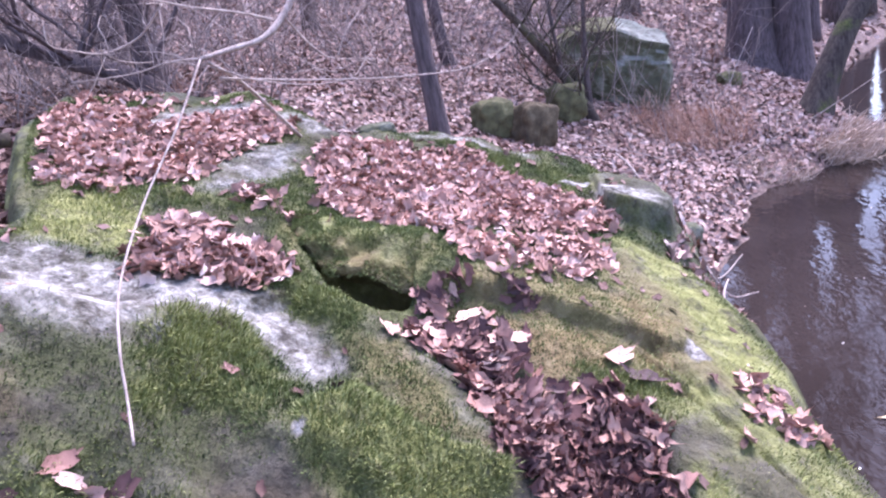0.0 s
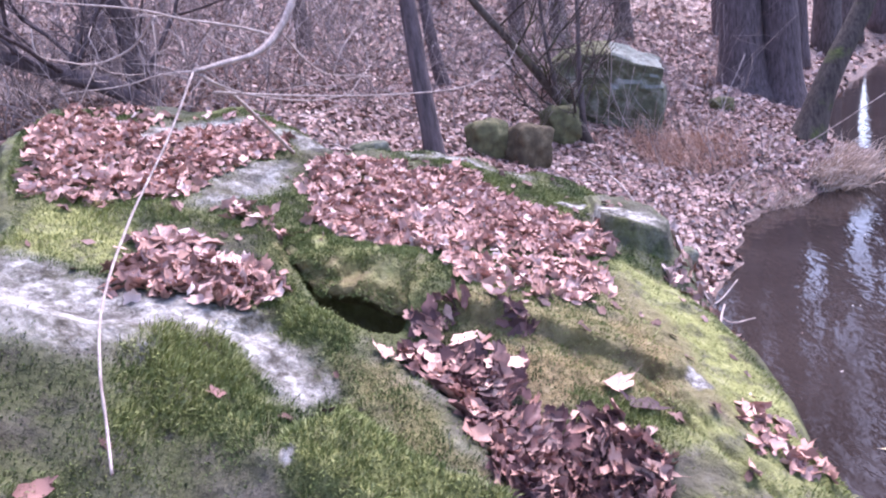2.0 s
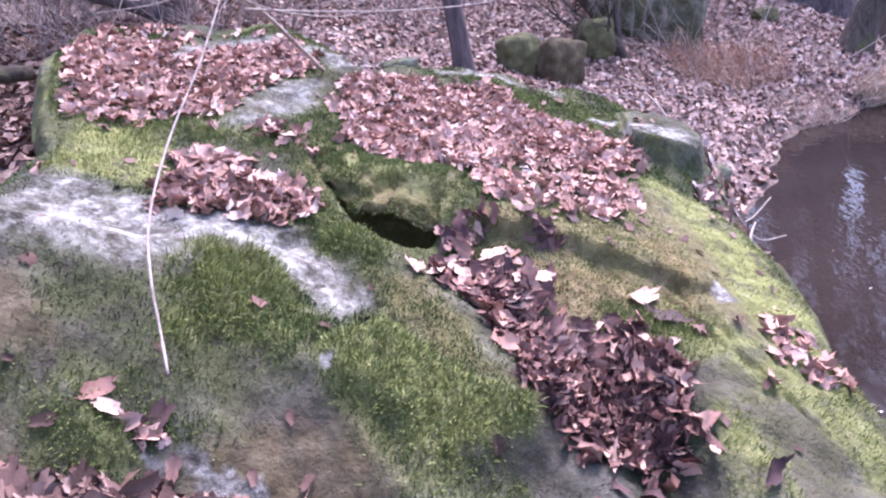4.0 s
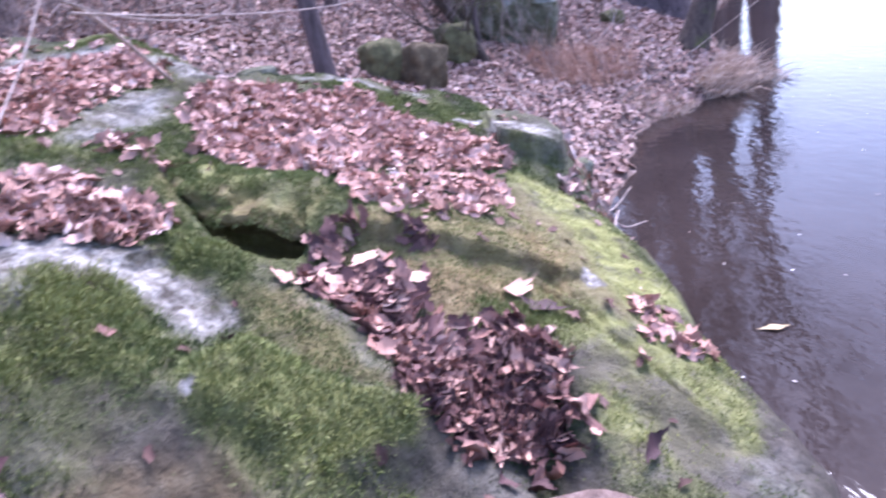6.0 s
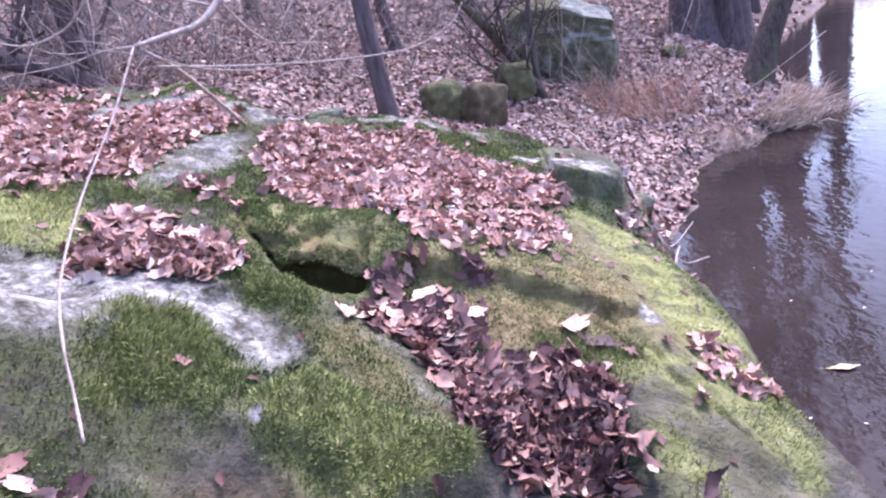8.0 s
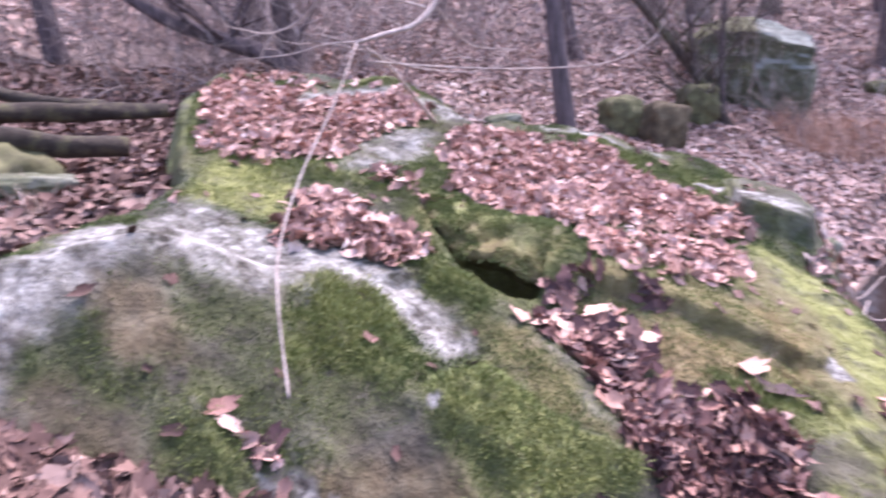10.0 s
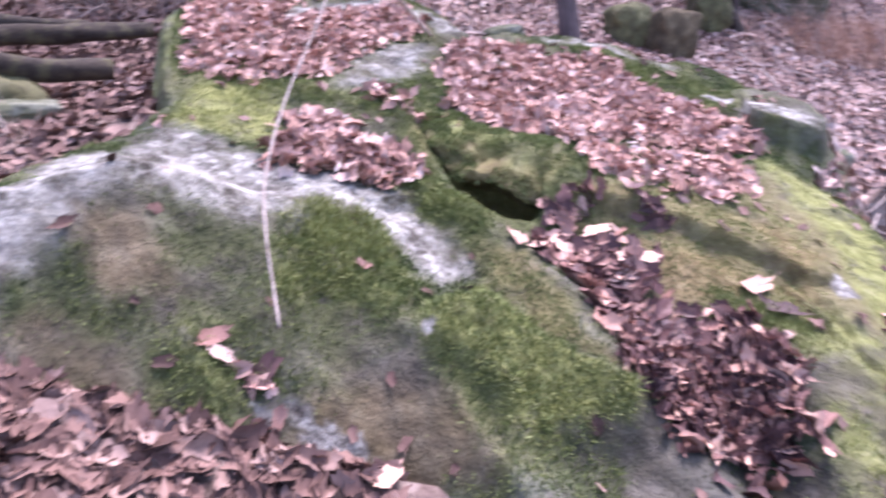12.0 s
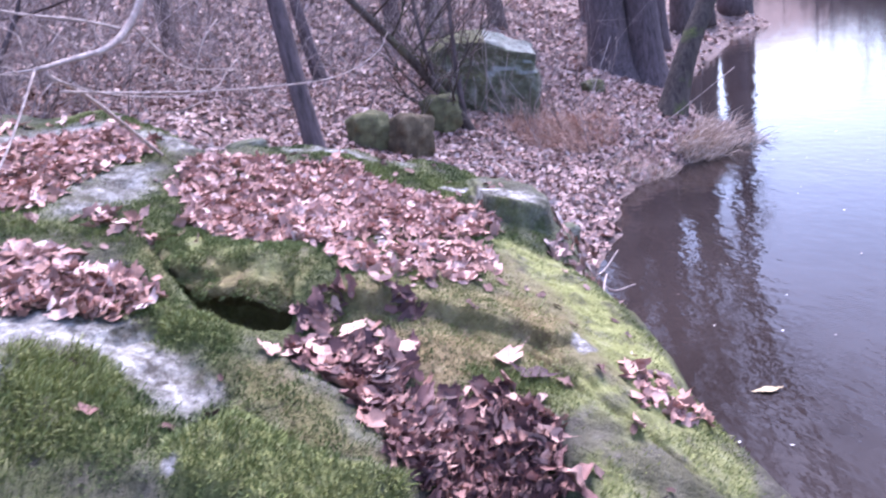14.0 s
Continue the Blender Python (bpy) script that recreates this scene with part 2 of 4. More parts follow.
def limbs(start, way, length, r, depth, out, bend=0.25, up=0.1):
    """Bare branches: a wavering limb and, along it, smaller ones."""
    steps = 5 if depth else 3
    p, w = [np.array(start, float)], np.array(way, float)
    for _ in range(steps):
        w = w + bend * (rng.rand(3) - 0.5) * 2 + [0, 0, up]
        w /= np.linalg.norm(w)
        p.append(p[-1] + w * length / steps)
    out.append(tube(p, r, max(r * 0.35, 0.0015), 5 if r > 0.02 else 3))
    if depth:
        for _ in range(rng.randint(3, 6)):
            k = rng.randint(1, steps)
            side = w + (rng.rand(3) - 0.5) * 2.2
            limbs(p[k], side / np.linalg.norm(side), length * (0.4 + 0.3 * rng.rand()), r * 0.5, depth - 1, out, bend, up)


def slope_of(height, x, y):
    e = 0.02
    n = np.stack([height(x - e, y) - height(x + e, y), height(x, y - e) - height(x, y + e), np.full(np.shape(x), 2 * e)], -1)
    return n / np.linalg.norm(n, axis=-1, keepdims=True)


def leaf_shape(lobes, deep, long, sharp=0.0, n=26):
    """A dry leaf lying flat, 1 long: a lobed, curled blade, a midrib fold and a stalk."""
    a = np.linspace(-math.pi, math.pi, n, endpoint=False)
    r = 0.5 * (1 + deep * np.cos(lobes * a) + 0.10 * np.sin(11 * a) + 0.08 * np.sin(4 * a + lobes)) * (1 - 0.12 * np.cos(a))
    rim = np.stack([long * r * np.cos(a), r * np.sin(a) * 0.85 * (1 - sharp * np.abs(np.cos(a)) ** 2), 0 * a], 1)
    rib = np.stack([np.linspace(-0.32, 0.32, 3) * long, np.zeros(3), np.full(3, -0.05)], 1)
    v = np.concatenate([rim, rib])
    f = []
    for k in range(n):
        mid = n + int(np.argmin(np.abs(rib[:, 0] - 0.5 * (rim[k, 0] + rim[(k + 1) % n, 0]))))
        f.append((mid, k, (k + 1) % n))
    for k in (0, 1):
        q = 0.5 * (rib[k, 0] + rib[k + 1, 0])
        top = int(np.argmin(np.abs(rim[:, 0] - q) + (rim[:, 1] < 0) * 9))
        low = int(np.argmin(np.abs(rim[:, 0] - q) + (rim[:, 1] > 0) * 9))
        f += [(n + k, n + k + 1, top), (n + k + 1, n + k, low)]
    tip = len(v)
    v = np.concatenate([v, [[-0.5 * long, 0.012, 0.0], [-0.5 * long, -0.012, 0.0], [-0.85 * long, 0.0, 0.06]]])
    f.append((tip, tip + 1, tip + 2))
    v[:, 2] += 0.10 * np.cos(3 * np.arctan2(v[:, 1], v[:, 0])) * np.hypot(v[:, 0], v[:, 1])
    return v, np.array(f)


LEAVES = [leaf_shape(5, 0.15, 1.5, 0.4), leaf_shape(7, 0.14, 1.6, 0.25), leaf_shape(2, 0.10, 1.8, 0.75), leaf_shape(5, 0.20, 1.2, 0.1), leaf_shape(6, 0.12, 1.75, 0.55)]

LEAVES_PLAIN = [leaf_shape(5, 0.2, 1.2, 0.2, 11), leaf_shape(3, 0.15, 1.4, 0.5, 9), leaf_shape(4, 0.2, 1.1, 0.0, 11)]


def strewn(x, y, z, normal, size, tilt=0.9, curl=2.3, shapes=LEAVES):
    """Leaves at the given places, lying on the slope there, turned, tilted and curled at random."""
    out, pick = [], rng.randint(0, len(shapes), len(x))
    for k, (v, f) in enumerate(shapes):
        i = np.where(pick == k)[0]
        if not len(i):
            continue
        m = len(i)
        up = normal[i] + tilt * (rng.rand(m, 3) - 0.5) * 2
        up /= np.linalg.norm(up, axis=1)[:, None]
        a = np.cross(up, rng.rand(m, 3) - 0.5)
        a /= np.linalg.norm(a, axis=1)[:, None]
        b = np.cross(up, a)
        s = size * (0.6 + 0.75 * rng.rand(m))
        q = np.repeat(v[None], m, 0)
        c = curl * (rng.rand(m) - 0.25)[:, None]
        q[..., 2] = q[..., 2] * 0.8 + c * (q[..., 1] ** 2 * 1.3 + 0.5 * q[..., 0] ** 2 * (rng.rand(m)[:, None] - 0.3))
        q = (q[..., :1] * a[:, None] + q[..., 1:2] * b[:, None] + q[..., 2:] * up[:, None]) * s[:, None, None]
        q += np.stack([x[i], y[i], z[i]], 1)[:, None]
        out.append((q.reshape(-1, 3), (f[None] + (np.arange(m) * len(v))[:, None, None]).reshape(-1, 3)))
    return bundle(out)


def blades(x, y, z, way, length, width):
    """Thin tapering blades from the given places along the given ways."""
    m = len(x)
    s = np.cross(way, rng.rand(m, 3) - 0.5)
    s /= np.linalg.norm(s, axis=1)[:, None] + 1e-9
    p = np.stack([x, y, z], 1)
    L = np.reshape(length, (-1, 1)) * np.ones((m, 1))
    droop = np.stack([rng.rand(m) - 0.5, rng.rand(m) - 0.5, -0.5 * rng.rand(m)], 1) * 0.6
    mid, tip = p + way * L * 0.6, p + (way + droop) * L
    v = np.stack([p - s * width, p + s * width, mid - s * width * 0.7, mid + s * width * 0.7, tip], 1).reshape(-1, 3)
    i = np.arange(m)[:, None] * 5
    return v, np.concatenate([i + [0, 1, 3], i + [0, 3, 2], i + [2, 3, 4]])


def scatter(count, x0, x1, y0, y1):
    return x0 + (x1 - x0) * rng.rand(count), y0 + (y1 - y0) * rng.rand(count)


# ---- shape of the land and of the big boulder ----
def smooth(a, b, v):
    t = np.clip((v - a) / (b - a), 0, 1)
    return t * t * (3 - 2 * t)


LATTICE = np.random.RandomState(7).rand(64, 64)


def vnoise(x, y):
    """Value noise, 0 to 1."""
    xi, yi = np.floor(x).astype(int), np.floor(y).astype(int)
    fx, fy = x - xi, y - yi
    fx, fy = fx * fx * (3 - 2 * fx), fy * fy * (3 - 2 * fy)
    a, b = LATTICE[xi % 64, yi % 64], LATTICE[(xi + 1) % 64, yi % 64]
    c, d = LATTICE[xi % 64, (yi + 1) % 64], LATTICE[(xi + 1) % 64, (yi + 1) % 64]
    return (a * (1 - fx) + b * fx) * (1 - fy) + (c * (1 - fx) + d * fx) * fy


def fbm(x, y, size, octaves=4):
    """Fractal noise, about -1 to 1; size is the largest feature in metres."""
    out, amp = 0, 1.0
    for k in range(octaves):
        out = out + amp * (vnoise(x / size + 17.3 * k, y / size + 9.1 * k) - 0.5)
        amp, size = amp * 0.5, size * 0.47
    return out


def inside(poly, x, y):
    """Signed distance to a closed outline in plan, positive inside."""
    best, odd = np.full(np.shape(x), 1e9), np.zeros(np.shape(x), bool)
    for (ax, ay), (bx, by) in zip(poly, poly[1:] + poly[:1]):
        dx, dy = bx - ax, by - ay
        t = np.clip(((x - ax) * dx + (y - ay) * dy) / (dx * dx + dy * dy + 1e-12), 0, 1)
        best = np.minimum(best, np.hypot(x - ax - t * dx, y - ay - t * dy))
        cross = (ay > y) != (by > y)
        odd ^= cross & (x < ax + (y - ay) / (dy if abs(dy) > 1e-9 else 1e-9) * dx)
    return np.where(odd, best, -best)


def along(line, x, y):
    """Distance to an open line in plan."""
    best = np.full(np.shape(x), 1e9)
    for (ax, ay), (bx, by) in zip(line, line[1:]):
        dx, dy = bx - ax, by - ay
        t = np.clip(((x - ax) * dx + (y - ay) * dy) / (dx * dx + dy * dy), 0, 1)
        best = np.minimum(best, np.hypot(x - ax - t * dx, y - ay - t * dy))
    return best


WATER = -0.33
SHORE = [(-300, -200), (1.0, -200), (1.0, -3), (1.2, 1), (1.35, 3), (1.55, 4.1), (2.05, 4.85), (2.7, 5.9), (3.1, 6.5), (3.8, 6.6),
         (4.5, 6.9), (5.1, 7.3), (5.4, 7.9), (5.4, 8.6), (6.6, 11.2), (9.5, 15), (13.5, 19.5), (16, 21.2), (19, 24.6), (19.5, 30),
         (24, 42), (34, 50), (42, 34), (44, 5), (40, -40), (60, -200), (400, -200), (400, 400), (-300, 400)]
OUTLINE = [(-2.12, 1.42), (-1.95, 1.15), (-1.2, 0.8), (-0.5, 0.5), (0.4, 0.5), (1.1, 0.9), (1.3, 1.6), (1.3, 2.0), (1.25, 2.3),
           (1.33, 2.55), (1.3, 2.85), (1.25, 3.25), (1.13, 3.42), (1.3, 3.6), (1.38, 3.95), (1.22, 4.18), (1.05, 4.2), (0.93, 4.4),
           (0.64, 4.36), (0.4, 4.52), (0, 4.55), (-0.3, 4.4), (-0.48, 4.2), (-0.8, 4.5), (-1.15, 4.75), (-1.6, 4.8), (-2.15, 4.45),
           (-2.03, 3.75), (-1.87, 3.25), (-1.7, 2.9), (-1.85, 2.5), (-2.0, 2.1), (-2.1, 1.7)]
PIT = [(-0.67, 3.05), (-0.62, 2.93), (-0.545, 2.77), (-0.51, 2.70), (-0.47, 2.62), (-0.40, 2.555), (-0.33, 2.54), (-0.26, 2.595), (-0.19, 2.66), (-0.15, 2.72), (-0.12, 2.95), (-0.3, 3.0), (-0.5, 3.02)]
GULLY = [(-0.16, 2.62), (0.02, 2.35), (0.25, 2.0), (0.45, 1.5), (0.55, 1.1)]
BLOCK = [(0.93, 3.60), (1.08, 3.53), (1.27, 3.58), (1.37, 3.82), (1.22, 4.14), (0.98, 4.08)]
CRACK = [(0.70, 2.42), (0.80, 2.15), (0.93, 1.97), (1.0, 1.8)]
SEAM = [(0.55, 2.62), (0.75, 2.45), (0.84, 2.2), (0.86, 2.02)]
LEDGE = [(-0.12, 2.75), (0.23, 2.6), (0.44, 2.53), (0.6, 2.48), (0.8, 2.56)]

GREEN_SIDE = [(-0.68, 3.00), (-0.63, 2.83), (-0.51, 2.69), (-0.35, 2.71), (-0.24, 2.69), (-0.36, 2.37), (-0.57, 2.43), (-0.67, 2.48), (-0.66, 2.62)]
HUMP = [(-0.56, 1.86), (-0.37, 2.12), (-0.2, 1.90), (-0.02, 1.83), (0.12, 1.77), (0.09, 1.66), (-0.27, 1.52), (-0.37, 1.7), (-0.51, 1.72)]
MOSS_UP = [(-1.04, 2.1), (-0.96, 2.36), (-0.76, 2.4), (-0.62, 2.26), (-0.56, 1.98), (-0.67, 1.88), (-0.81, 1.97), (-0.96, 1.89)]
MOSS_LOW = [(-1.25, 1.52), (-1.19, 1.66), (-1.1, 1.68), (-1.08, 1.54), (-0.96, 1.54), (-1.11, 1.38), (-1.25, 1.42)]
FACE = [(-1.32, 1.94), (-1.10, 2.03), (-0.88, 2.28), (-0.73, 2.33), (-0.62, 2.02), (-0.60, 1.79), (-0.86, 1.77), (-1.20, 1.57), (-1.36, 1.75)]


def ground_z(x, y):
    """Height of the woodland floor and of the lake bed."""
    z = 0.22 + np.where(x < -1.6, 0.432 - 0.03 * (x + 1.6), -0.27 * x) + 0.14 * y
    z = z - 0.42 * np.exp(-((x + 0.4) ** 2 + (y - 0.85) ** 2) / 0.81)
    z = z + 0.2 * np.maximum(0, y - 8.0) * smooth(8, 14, y) * (1 - smooth(9, 22, x)) + 0.24 * np.maximum(0, -4.0 - x)
    z = z - 0.5 * smooth(0.12, 0.3, inside(OUTLINE, x, y)) * smooth(1.4, 1.7, y)
    # far bank out of view, raised to keep low sky out of the lake's reflection
    z = z + 0.85 * np.minimum(np.maximum(0, x - 46), 16)
    z = np.where(z > 14, 14 + (z - 14) * 0.05, z)
    s = inside(SHORE, x, y) + 0.3 * fbm(x, y, 0.9) * (1 - smooth(12, 25, x))
    bank = np.where(s > 0, WATER + 0.03 + 0.06 * smooth(0, 0.12, s) + 0.5 * s + 0.012 * np.maximum(s - 3, 0) ** 2, WATER + 0.03 + np.maximum(0.45 * s, -1.5))
    z = np.minimum(z, bank)
    far = np.hypot(x, y)
    return z + 0.07 * fbm(x, y, 1.3) * smooth(-0.4, 0.5, s) * (1 + 0.2 * np.minimum(far, 30))


def rock_z(x, y):
    """Height of the big boulder, and where its hollow is."""
    p = -0.085 - 0.33 * x + 0.25 * y
    u, d = (x + 1.44) * 0.8 + (y - 1.96) * 0.6, (x + 1.44) * 0.6 - (y - 1.96) * 0.8
    crest = np.interp(u, [-1.2, -0.79, -0.4, 0, 0.23, 0.41, 0.76, 1.0, 1.4, 2], [0.75, 1.03, 1.15, 1.17, 1.05, 0.915, 0.78, 0.64, 0.5, 0.3])
    front = crest - np.interp(u, [0.1, 0.6], [1.12, 0.45]) * np.maximum(d - 0.05, 0)
    back = p + np.maximum(crest - p, 0) * np.exp(-(np.minimum(d, 0) / 0.4) ** 2)
    w = 1 - smooth(0.8, 1.2, u)
    z = w * np.where(d > 0, np.minimum(front, np.maximum(p, crest)), back) + (1 - w) * p
    # ledges of the bedded stone
    wob = 0.05 * fbm(x, y, 0.5)
    below = along(LEDGE, x, y)
    south = smooth(-0.008, 0.022, 2.78 - 0.33 * (x + 0.12) + wob - y) * smooth(-0.15, 0.05, x) * (1 - smooth(0.7, 0.95, x))
    z = z + 0.045 * np.exp(-(below / 0.2) ** 2) * (1 - south) - 0.03 * south * np.exp(-(below / 0.5) ** 2)
    # corner block and the flank beside it
    flat = 0.62 - 0.25 * (x - 0.95) + 0.05 * (y - 3.6)
    z = z + (flat - z) * smooth(-0.008, 0.010, inside(BLOCK, x, y) + 0.3 * wob)
    flank = smooth(0.86, 1.0, x + wob + 0.04 * np.sin(5 * y)) * (1 - smooth(3.36, 3.46, y + wob))
    z = z - flank * (0.03 + 0.12 * np.maximum(x - 0.95, 0))
    # gully and moss hump
    g = along(GULLY, x, y)
    z = z - 0.12 * np.exp(-(g / 0.16) ** 2)
    z = z + 0.05 * np.exp(-(((x + 0.22) / 0.3) ** 4 + ((y - 1.84) / 0.2) ** 4)) + 0.065 * smooth(-0.03, 0.07, inside(HUMP, x, y) + wob)
    for line, deep in ((CRACK, 0.035), (SEAM, 0.02)):
        z = z - deep * np.exp(-(along(line, x + 0.3 * wob, y + 0.3 * wob) / 0.014) ** 2)
    # soft cushions of moss on the front and the sides
    lush = smooth(0.62, 0.9, vnoise(x * 7 + 3, y * 7)) + 0.6 * smooth(0.55, 0.9, vnoise(x * 15, y * 15 + 8))
    front_moss = np.maximum(smooth(-0.05, 0.1, inside(FACE, x, y)), np.maximum(smooth(-0.05, 0.1, inside(GREEN_SIDE, x, y)), smooth(-0.05, 0.1, inside(HUMP, x, y))))
    front_moss = np.maximum(front_moss * (1 - 0.6 * smooth(-0.05, 0.1, inside(FACE, x, y))), np.maximum(smooth(-0.05, 0.1, inside(MOSS_UP, x, y)), smooth(-0.05, 0.05, inside(MOSS_LOW, x, y))))
    front_moss = front_moss * smooth(0.0, 0.14, -inside(PIT, x, y))
    z = z + 0.035 * lush * front_moss
    z = z - 0.13 * smooth(3.9, 4.8, y) * smooth(-1.0, -1.5, x)
    # hollow under the overhang
    pit = smooth(-0.012, 0.035, inside(PIT, x, y) + 0.015 * fbm(x, y, 0.12))
    # relief and rounded rim
    z = z + 0.055 * fbm(x, y, 0.7, 5) + 0.03 * fbm(x + 4, y, 0.2, 4) + 0.012 * fbm(x, y, 0.05, 3)
    tilt = y + 0.35 * x + 0.06 * fbm(x, y, 0.6)
    z = z + 0.012 * np.abs(np.sin(tilt * 14)) * smooth(0.2, 0.6, x + 0.4)
    e = inside(OUTLINE, x, y) + 0.04 + 0.05 * fbm(x, y, 0.4)
    z = z - 0.05 * np.exp(-np.maximum(e, 0) / 0.04) - 2.2 * np.maximum(-e, 0)
    return z - 0.34 * pit, pit


# ---- ground, lake ----
def ground_sheet():
    n = 360
    q = np.linspace(-1, 1, n)
    reach = np.sign(q) * (np.abs(q) * 9 + 240 * np.abs(q) ** 5)
    x, y = np.meshgrid(reach + 0.5, reach + 4.5, indexing="ij")
    z = ground_z(x, y)
    i, j = np.meshgrid(np.arange(n - 1), np.arange(n - 1), indexing="ij")
    a = (i * n + j).ravel()
    return mesh_of("ground", np.stack([x, y, z], -1).reshape(-1, 3), np.stack([a, a + n, a + n + 1, a + 1], 1), SOIL)


ground = tagged(new("ground", ground_sheet()), "woodland slope covered with brown leaf litter", "ground", kind="structure")
w = 260.0
lake = tagged(new("water", mesh_of("water", [(-20, -w, WATER), (w, -w, WATER), (w, w, WATER), (-20, w, WATER)], [(0, 1, 2, 3)], LAKE)),
              "still dark lake water mirroring trees and sky", "water", kind="structure")

# ---- zones of growth on the big boulder, in plan ----
L1 = [(-2.07, 4.02), (-1.97, 4.14), (-1.62, 4.36), (-1.49, 4.12), (-1.38, 4.43), (-1.08, 4.44), (-0.79, 4.23), (-0.68, 4.04), (-0.96, 3.88), (-1.05, 3.58), (-1.22, 3.40), (-1.69, 3.11), (-1.73, 2.87), (-1.74, 2.66), (-1.84, 3.31)]
L2 = [(-0.71, 4.01), (-0.35, 4.22), (-0.02, 4.17), (0.34, 4.20), (0.43, 3.91), (0.76, 3.80), (0.93, 3.53), (0.84, 3.45), (0.53, 3.31), (0.08, 3.18), (-0.18, 3.15), (-0.50, 3.10), (-0.60, 3.52)]
L3 = [(-1.24, 2.93), (-1.13, 3.04), (-0.99, 3.09), (-0.88, 2.91), (-0.67, 2.71), (-0.68, 2.60), (-0.85, 2.53), (-1.07, 2.54), (-1.18, 2.67)]
L4 = [(-0.89, 3.27), (-0.74, 3.27), (-0.69, 3.11), (-0.82, 3.12)]
L5 = [(0.02, 3.10), (0.33, 3.11), (0.66, 3.18), (0.75, 3.11), (0.68, 2.88), (0.53, 2.76), (0.36, 2.85), (0.13, 2.93)]
L6 = [(-0.07, 2.72), (0.04, 2.74), (0.30, 2.66), (0.31, 2.62), (-0.00, 2.69), (0.07, 2.57), (0.21, 2.43), (0.26, 2.28), (0.45, 2.12), (0.63, 1.92), (0.61, 1.83), (0.52, 1.69), (0.20, 1.71), (0.08, 1.85), (-0.11, 2.21), (-0.23, 2.42)]
L6B = [(0.14, 2.10), (0.44, 2.15), (0.64, 1.93), (0.56, 1.73), (0.68, 1.65), (0.70, 1.52), (0.14, 1.64), (0.15, 1.78)]
BARE = [(-0.83, 1.61), (-0.67, 1.69), (-0.50, 1.64), (-0.37, 1.47), (-0.91, 1.32), (-0.98, 1.48)]
LIP = [(-0.69, 3.05), (-0.35, 3.04), (0.02, 3.00), (-0.09, 2.77), (-0.19, 2.74), (-0.37, 2.73), (-0.55, 2.80)]
SLAB = [(-0.00, 2.79), (0.37, 2.90), (0.65, 2.79), (0.87, 2.53), (0.70, 2.26), (0.56, 2.33), (0.23, 2.55), (-0.06, 2.71)]
L6C = [(-0.01, 2.50), (0.20, 2.41), (0.29, 2.22), (0.45, 2.10), (0.31, 1.94), (0.07, 1.81), (0.01, 1.93)]
GULLY_SIDE = [(-0.40, 2.37), (-0.21, 2.33), (-0.04, 1.95), (0.07, 1.83), (-0.11, 1.87), (-0.33, 2.18)]
SPOT_A = [(-0.99, 1.53), (-0.91, 1.54), (-0.92, 1.52), (-0.98, 1.51)]
SPOT_B = [(-0.88, 1.51), (-0.81, 1.53), (-0.74, 1.50), (-0.81, 1.49)]
SPOT_D = [(-0.93, 1.57), (-0.86, 1.575), (-0.83, 1.53), (-0.90, 1.53)]
SPOT_E = [(-0.80, 1.55), (-0.72, 1.54), (-0.66, 1.50), (-0.70, 1.49), (-0.78, 1.52)]
SPOT_F = [(0.72, 3.93), (0.82, 3.96), (0.93, 3.97), (0.90, 3.90), (0.80, 3.87)]
SPOT_G = [(0.85, 2.40), (0.91, 2.44), (0.94, 2.36), (0.89, 2.33)]
SPOT_C = [(-0.53, 1.81), (-0.50, 1.80), (-0.51, 1.77), (-0.53, 1.78)]
EDGE = [(0.70, 3.05), (0.90, 3.20), (0.97, 2.9), (1.0, 2.55), (0.95, 2.2), (0.78, 2.3), (0.72, 2.6), (0.68, 2.85)]
FLANK_LOW = [(0.72, 2.12), (1.15, 2.13), (1.22, 1.87), (1.18, 1.62), (1.08, 1.56), (0.65, 1.53), (0.63, 1.83)]
L7 = [(1.11, 2.38), (1.21, 2.27), (1.23, 2.10), (1.19, 2.10), (1.02, 2.12)]
L9 = [(-0.99, 1.53), (-0.95, 1.58), (-1.00, 1.60), (-1.09, 1.54), (-1.08, 1.58), (-0.99, 1.61)]
YELLOW = [(-1.63, 3.07), (-1.50, 3.20), (-1.28, 2.99), (-1.20, 2.70), (-1.41, 2.75), (-1.67, 2.75)]
BAND = [(-1.97, 1.47), (-1.90, 1.52), (-1.71, 1.73), (-1.88, 2.27), (-1.69, 2.37), (-1.69, 2.67), (-1.52, 2.64), (-1.18, 2.59), (-0.91, 2.50), (-0.69, 2.52), (-0.66, 2.45), (-0.48, 2.24), (-0.53, 2.16), (-0.67, 2.20), (-0.76, 2.38), (-0.88, 2.30), (-1.10, 2.04), (-1.23, 2.01), (-1.34, 1.91), (-1.52, 1.81), (-1.58, 1.66), (-1.57, 1.57), (-1.66, 1.48), (-1.79, 1.50)]
LICHEN_TOP = [(-1.57, 3.82), (-1.59, 4.35), (-1.41, 4.59), (-1.16, 4.52), (-0.81, 4.38), (-0.45, 4.24), (-0.66, 4.12), (-1.04, 4.34), (-1.33, 4.23), (-1.45, 3.88)]
LICHEN_MID = [(-1.05, 3.58), (-0.92, 3.83), (-0.74, 3.87), (-0.76, 3.66), (-0.90, 3.36), (-1.11, 3.25)]
LICHEN_LOW = [(-0.69, 2.32), (-0.53, 2.34), (-0.49, 2.24), (-0.59, 2.14), (-0.68, 2.21)]
GREEN_BACK = [(-0.05, 4.42), (0.21, 4.53), (0.52, 4.22), (0.82, 4.07), (0.95, 3.80), (0.62, 3.75), (0.40, 3.90)]
